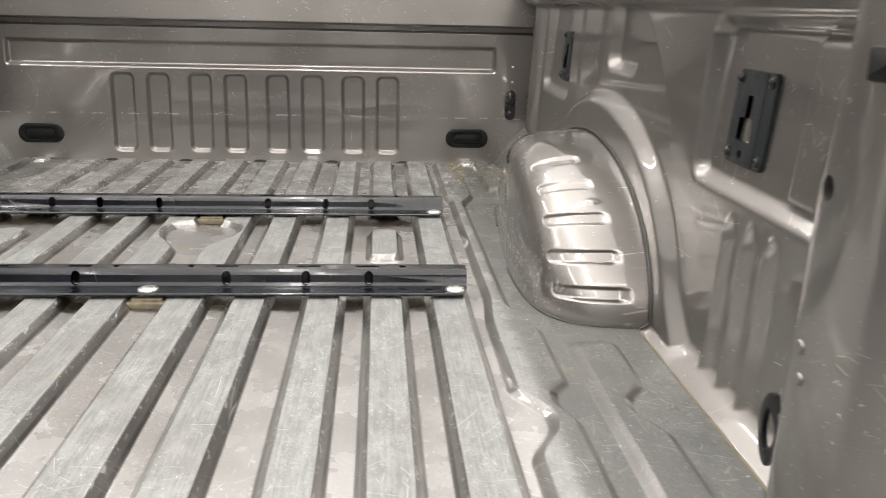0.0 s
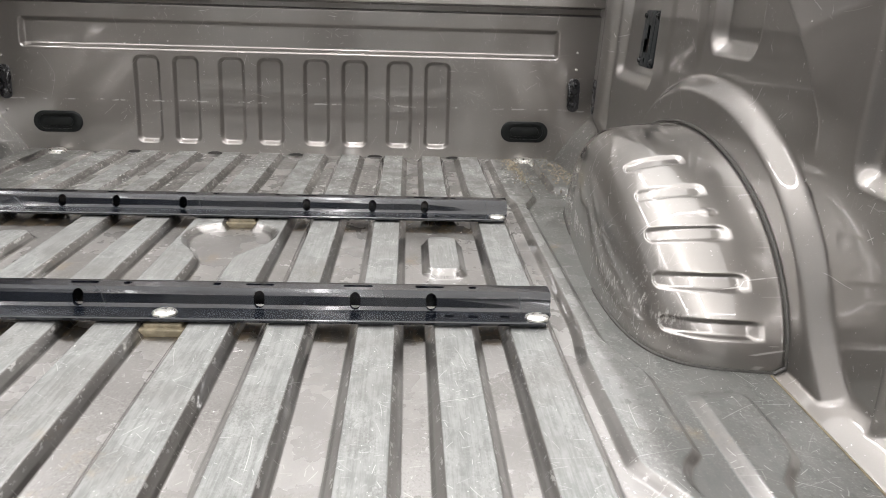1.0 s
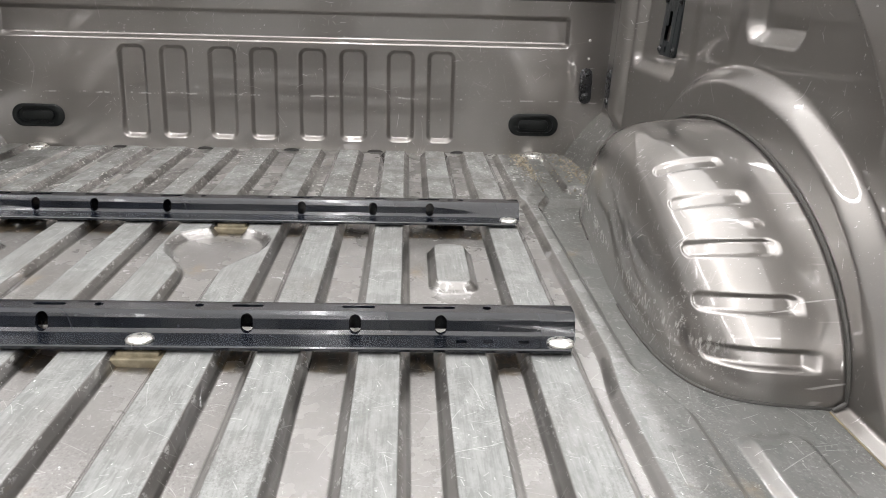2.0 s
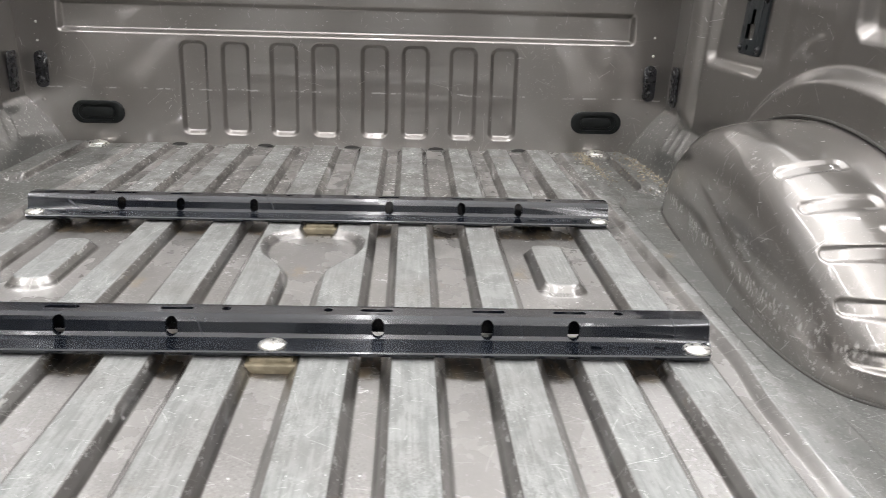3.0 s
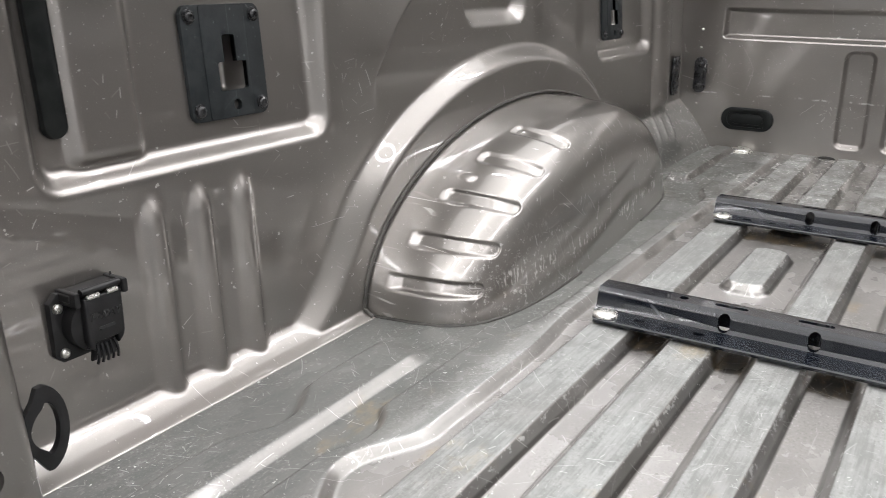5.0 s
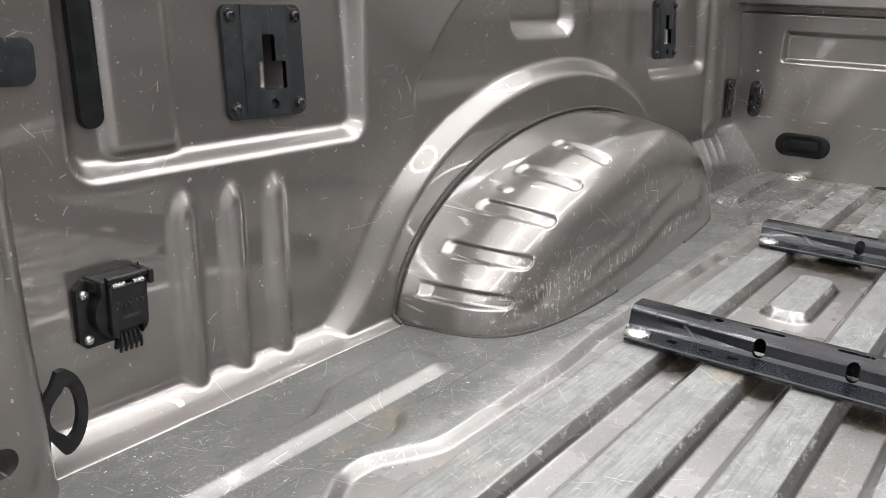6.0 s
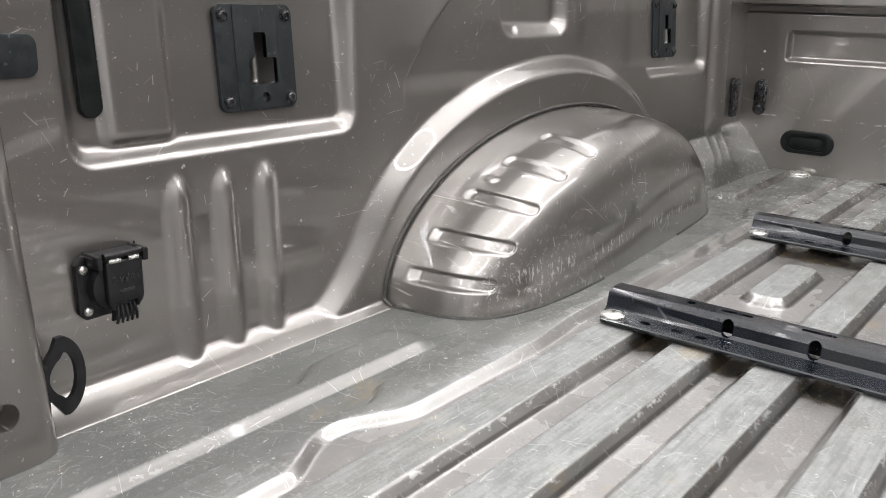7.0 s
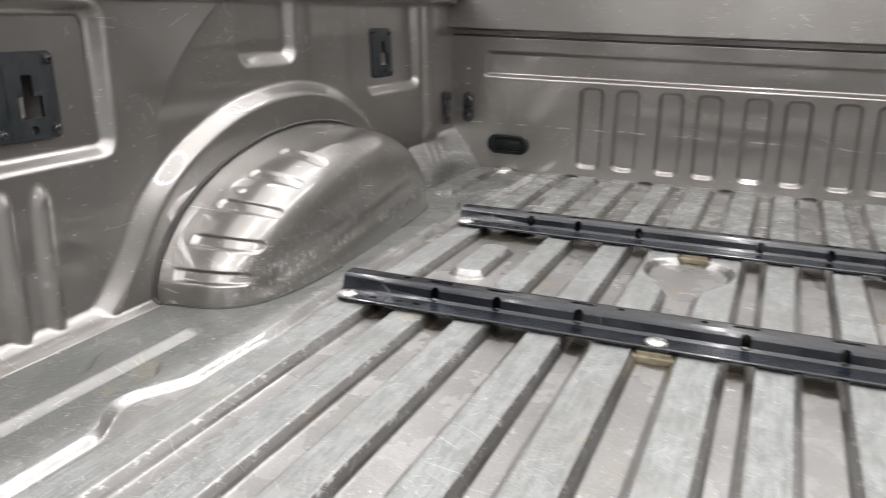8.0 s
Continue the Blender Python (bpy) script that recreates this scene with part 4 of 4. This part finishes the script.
# ---- headboard fittings ----
def oval_plug(x):
    thing = empty("oval_plug", (x, 1.338, 0.066), "black rubber plug in an oval hole of the headboard", "rubber plug", "oval plugs")
    rim = slab(round_rect(0.132, 0.058, 0.0285, 10), 0.0085, 0.004, 3)
    inner = slab(round_rect(0.080, 0.026, 0.0125, 10), 0.0075, 0.002, 2)
    cut_rim = part("rim", moved(rim, pose(0, 0.001, 0, 90)), BLACK_RUBBER, thing)
    cut(cut_rim, moved(moved(slab(round_rect(0.102, 0.040, 0.0195, 10), 0.02), pose(0, 0, 0.0020)), pose(0, 0.001, 0, 90)))
    part("centre", moved(inner, pose(0, 0.0015, 0, 90)), BLACK_RUBBER, thing)
    return thing


oval_plug(-0.643)
oval_plug(0.643)


def hook_plate(m, side, group):
    thing = empty("tie_down_hook", (0, 0, 0), "small black steel tie-down hook with two bolts", "tie-down hook", group)
    thing.matrix_basis = m
    part("backing", slab(round_rect(0.032, 0.092, 0.0155, 7), 0.006, 0.002), BLACK_STEEL, thing)
    loop = [(0.0, 0.030 * math.cos(a), 0.003 + 0.016 * math.sin(a)) for a in np.linspace(0, math.pi, 14)]
    part("loop", moved(tube(loop, 0.0032, 10), pose(-side * 0.0145, 0, 0)), BLACK_STEEL, thing)
    for bz in (-0.027, 0.027):
        part("washer", moved(slab(disc(0.0105, 20), 0.0015, 0.0005), pose(0, bz, 0.006)), BLACK_STEEL, thing)
        bolt = part("bolt", moved(hex_bolt(0.0078), pose(0, bz, 0.0075)), BLACK_STEEL, thing, "black socket-head bolt")
        cut(bolt, moved(slab(disc(0.0038, 6), 0.01), pose(0, bz, 0.0098)))
    return thing


for s in (-1, 1):
    hook_plate(Matrix.Translation((s * 0.775, 1.337, 0.171)) @ pose(0, 0, 0, 90), s, "headboard hooks")
    bm = slab(round_rect(0.050, 0.100, 0.012, 5), 0.004, 0.0015)
    bm = merge(bm, moved(hex_bolt(0.009), pose(0, 0.032, 0.004)), moved(hex_bolt(0.009), pose(0, -0.032, 0.004)))
    ob = part("corner_plate", moved(bm, Matrix.Translation((s * 0.8245, 1.280, 0.170)) @ Matrix.Rotation(-s * math.pi / 2, 4, "Z") @ pose(0, 0, 0, 90)), BLACK_STEEL)
    tagged(ob, "black steel plate with two bolts in the bed corner", "corner plate", "corner plates")
    # rivets up the edge of the headboard
    for z in (0.287, 0.241, 0.095):
        bm = moved(dome(0.0042, 0.003, 12), Matrix.Translation((s * 0.779, 1.339, z)) @ pose(0, 0, 0, 90))
        tagged(part("rivet", bm, ZINC if z > 0.2 else PAINT), "small rivet at the edge of the headboard", "rivet", "headboard rivets")
    # big flat bolt heads at the front of the floor
    bm = merge(moved(dome(0.026, 0.009, 24), pose(0, 0, 0.003)), slab(disc(0.031, 28), 0.003, 0.001))
    tagged(part("floor_bolt", moved(bm, pose(s * 0.645, 1.310, -0.0145)), ZINC), "pale round floor bolt in front of the headboard", "bolt", "floor bolts")

# drain openings at the headboard foot: solid half discs, shade in the dark colour
for x in (-0.440, -0.220, 0.005, 0.225, 0.445):
    half = [(0.021 * math.cos(a), 0.0065 * math.sin(a)) for a in np.linspace(0, math.pi, 12)]
    bm = moved(slab(half, 0.004, 0.0008), Matrix.Translation((x, 1.3375, -0.0145)) @ pose(0, 0, 0, 90))
    tagged(part("drain_disc", bm, DARK_HOLLOW), "dark half disc standing in for a shaded drain opening", "drain", "headboard drains")


# ---- dry dirt in the front corner ----
def dirt(name, cx, cy, wx, wy, count, seed, label):
    rng = random.Random(seed)
    bm = bmesh.new()
    for _ in range(count):
        x, y = rng.gauss(cx, wx), rng.gauss(cy, wy)
        z = float(floor_height(np.array([x]), np.array([y]))[0])
        size = rng.uniform(0.0007, 0.0024)
        m = Matrix.Translation((x, y, z + size * 0.4)) @ Euler((rng.random() * 3, rng.random() * 3, rng.random() * 6)).to_matrix().to_4x4() @ Matrix.Diagonal((size * rng.uniform(1, 3.0), size, size * 0.5, 1))
        bmesh.ops.create_icosphere(bm, subdivisions=1, radius=1.0, matrix=m)
    ob = part(name, bm, DEBRIS)
    return tagged(ob, label, "dirt", kind="stuff")


dirt("dirt", 0.60, 1.20, 0.012, 0.10, 420, 3, "dry straw-coloured dirt in the floor grooves")
dirt("dirt", 0.72, 1.10, 0.03, 0.10, 420, 4, "dry straw-coloured dirt in the bed corner")


# ---- the workshop round the truck ----
def plane_box(name, lo, hi, material, label, category):
    bm = bmesh.new()
    bmesh.ops.create_cube(bm, size=1.0)
    bm.transform(Matrix.Translation([(a + b) / 2 for a, b in zip(lo, hi)]) @ Matrix.Diagonal([b - a for a, b in zip(lo, hi)] + [1]))
    return tagged(part(name, bm, material), label, category, kind="structure")


plane_box("workshop_floor", (-2.9, -7.7, -1.10), (2.9, 5.7, -0.95), CONCRETE, "grey concrete workshop floor", "floor")
plane_box("ceiling", (-2.9, -7.7, 2.60), (2.9, 5.7, 2.75), CEILING_PAINT, "white painted workshop ceiling", "ceiling")
plane_box("wall_back", (-2.9, -7.7, -0.25), (2.9, -7.5, 2.60), WALL_PAINT, "pale workshop wall", "wall")
# unseen dark band, added to dim what the headboard reflects
plane_box("wall_back_low", (-2.9, -7.7, -0.95), (2.9, -7.5, -0.25), DARK_PAINT, "unseen dark band added low on the workshop wall", "wall")
for k, x in enumerate((-2.6, -0.9, 0.55, 2.0)):
    plane_box("pilaster_%d" % (k + 1), (x, -7.5, -0.95), (x + 0.55, -7.38, 2.60), DARK_PAINT, "dark post between the white wall panels", "post")
plane_box("wall_far", (-2.9, 5.5, -0.95), (2.9, 5.7, 2.60), WALL_PAINT, "pale workshop wall", "wall")
# unseen side walls; dark and pale halves are set to shape the bed's reflections
plane_box("wall_west", (-2.9, -7.5, -0.95), (-2.7, -1.5, 2.60), DARK_PAINT, "unseen workshop side wall, dark to dim reflections", "wall")
plane_box("wall_west_front", (-2.9, -1.5, -0.95), (-2.7, 5.5, 2.60), SIDE_PAINT, "unseen workshop side wall, pale to brighten reflections", "wall")
plane_box("wall_east", (2.7, -7.5, -0.95), (2.9, -0.5, 2.60), SIDE_PAINT, "unseen workshop side wall, pale to brighten reflections", "wall")
plane_box("wall_east_front", (2.7, -0.5, -0.95), (2.9, 5.5, 2.60), DARK_PAINT, "unseen workshop side wall, dark to dim reflections", "wall")
plane_box("cab_wall", (-0.86, 1.44, 0.40), (0.86, 1.60, 1.25), CAB_PAINT, "plain brown-grey rear wall of the cab", "cab wall")


# ---- old sealant along the foot of the side panel ----
bead = tube([(0.7665, y, float(floor_height(np.array([0.7665]), np.array([y]))[0]) + 0.0005) for y in np.linspace(-0.62, -0.125, 40)], 0.0011, 6)
part("sealant_line", bead, OLD_SEALANT, bpy.data.objects["wall_right"], "yellowed line of sealant")
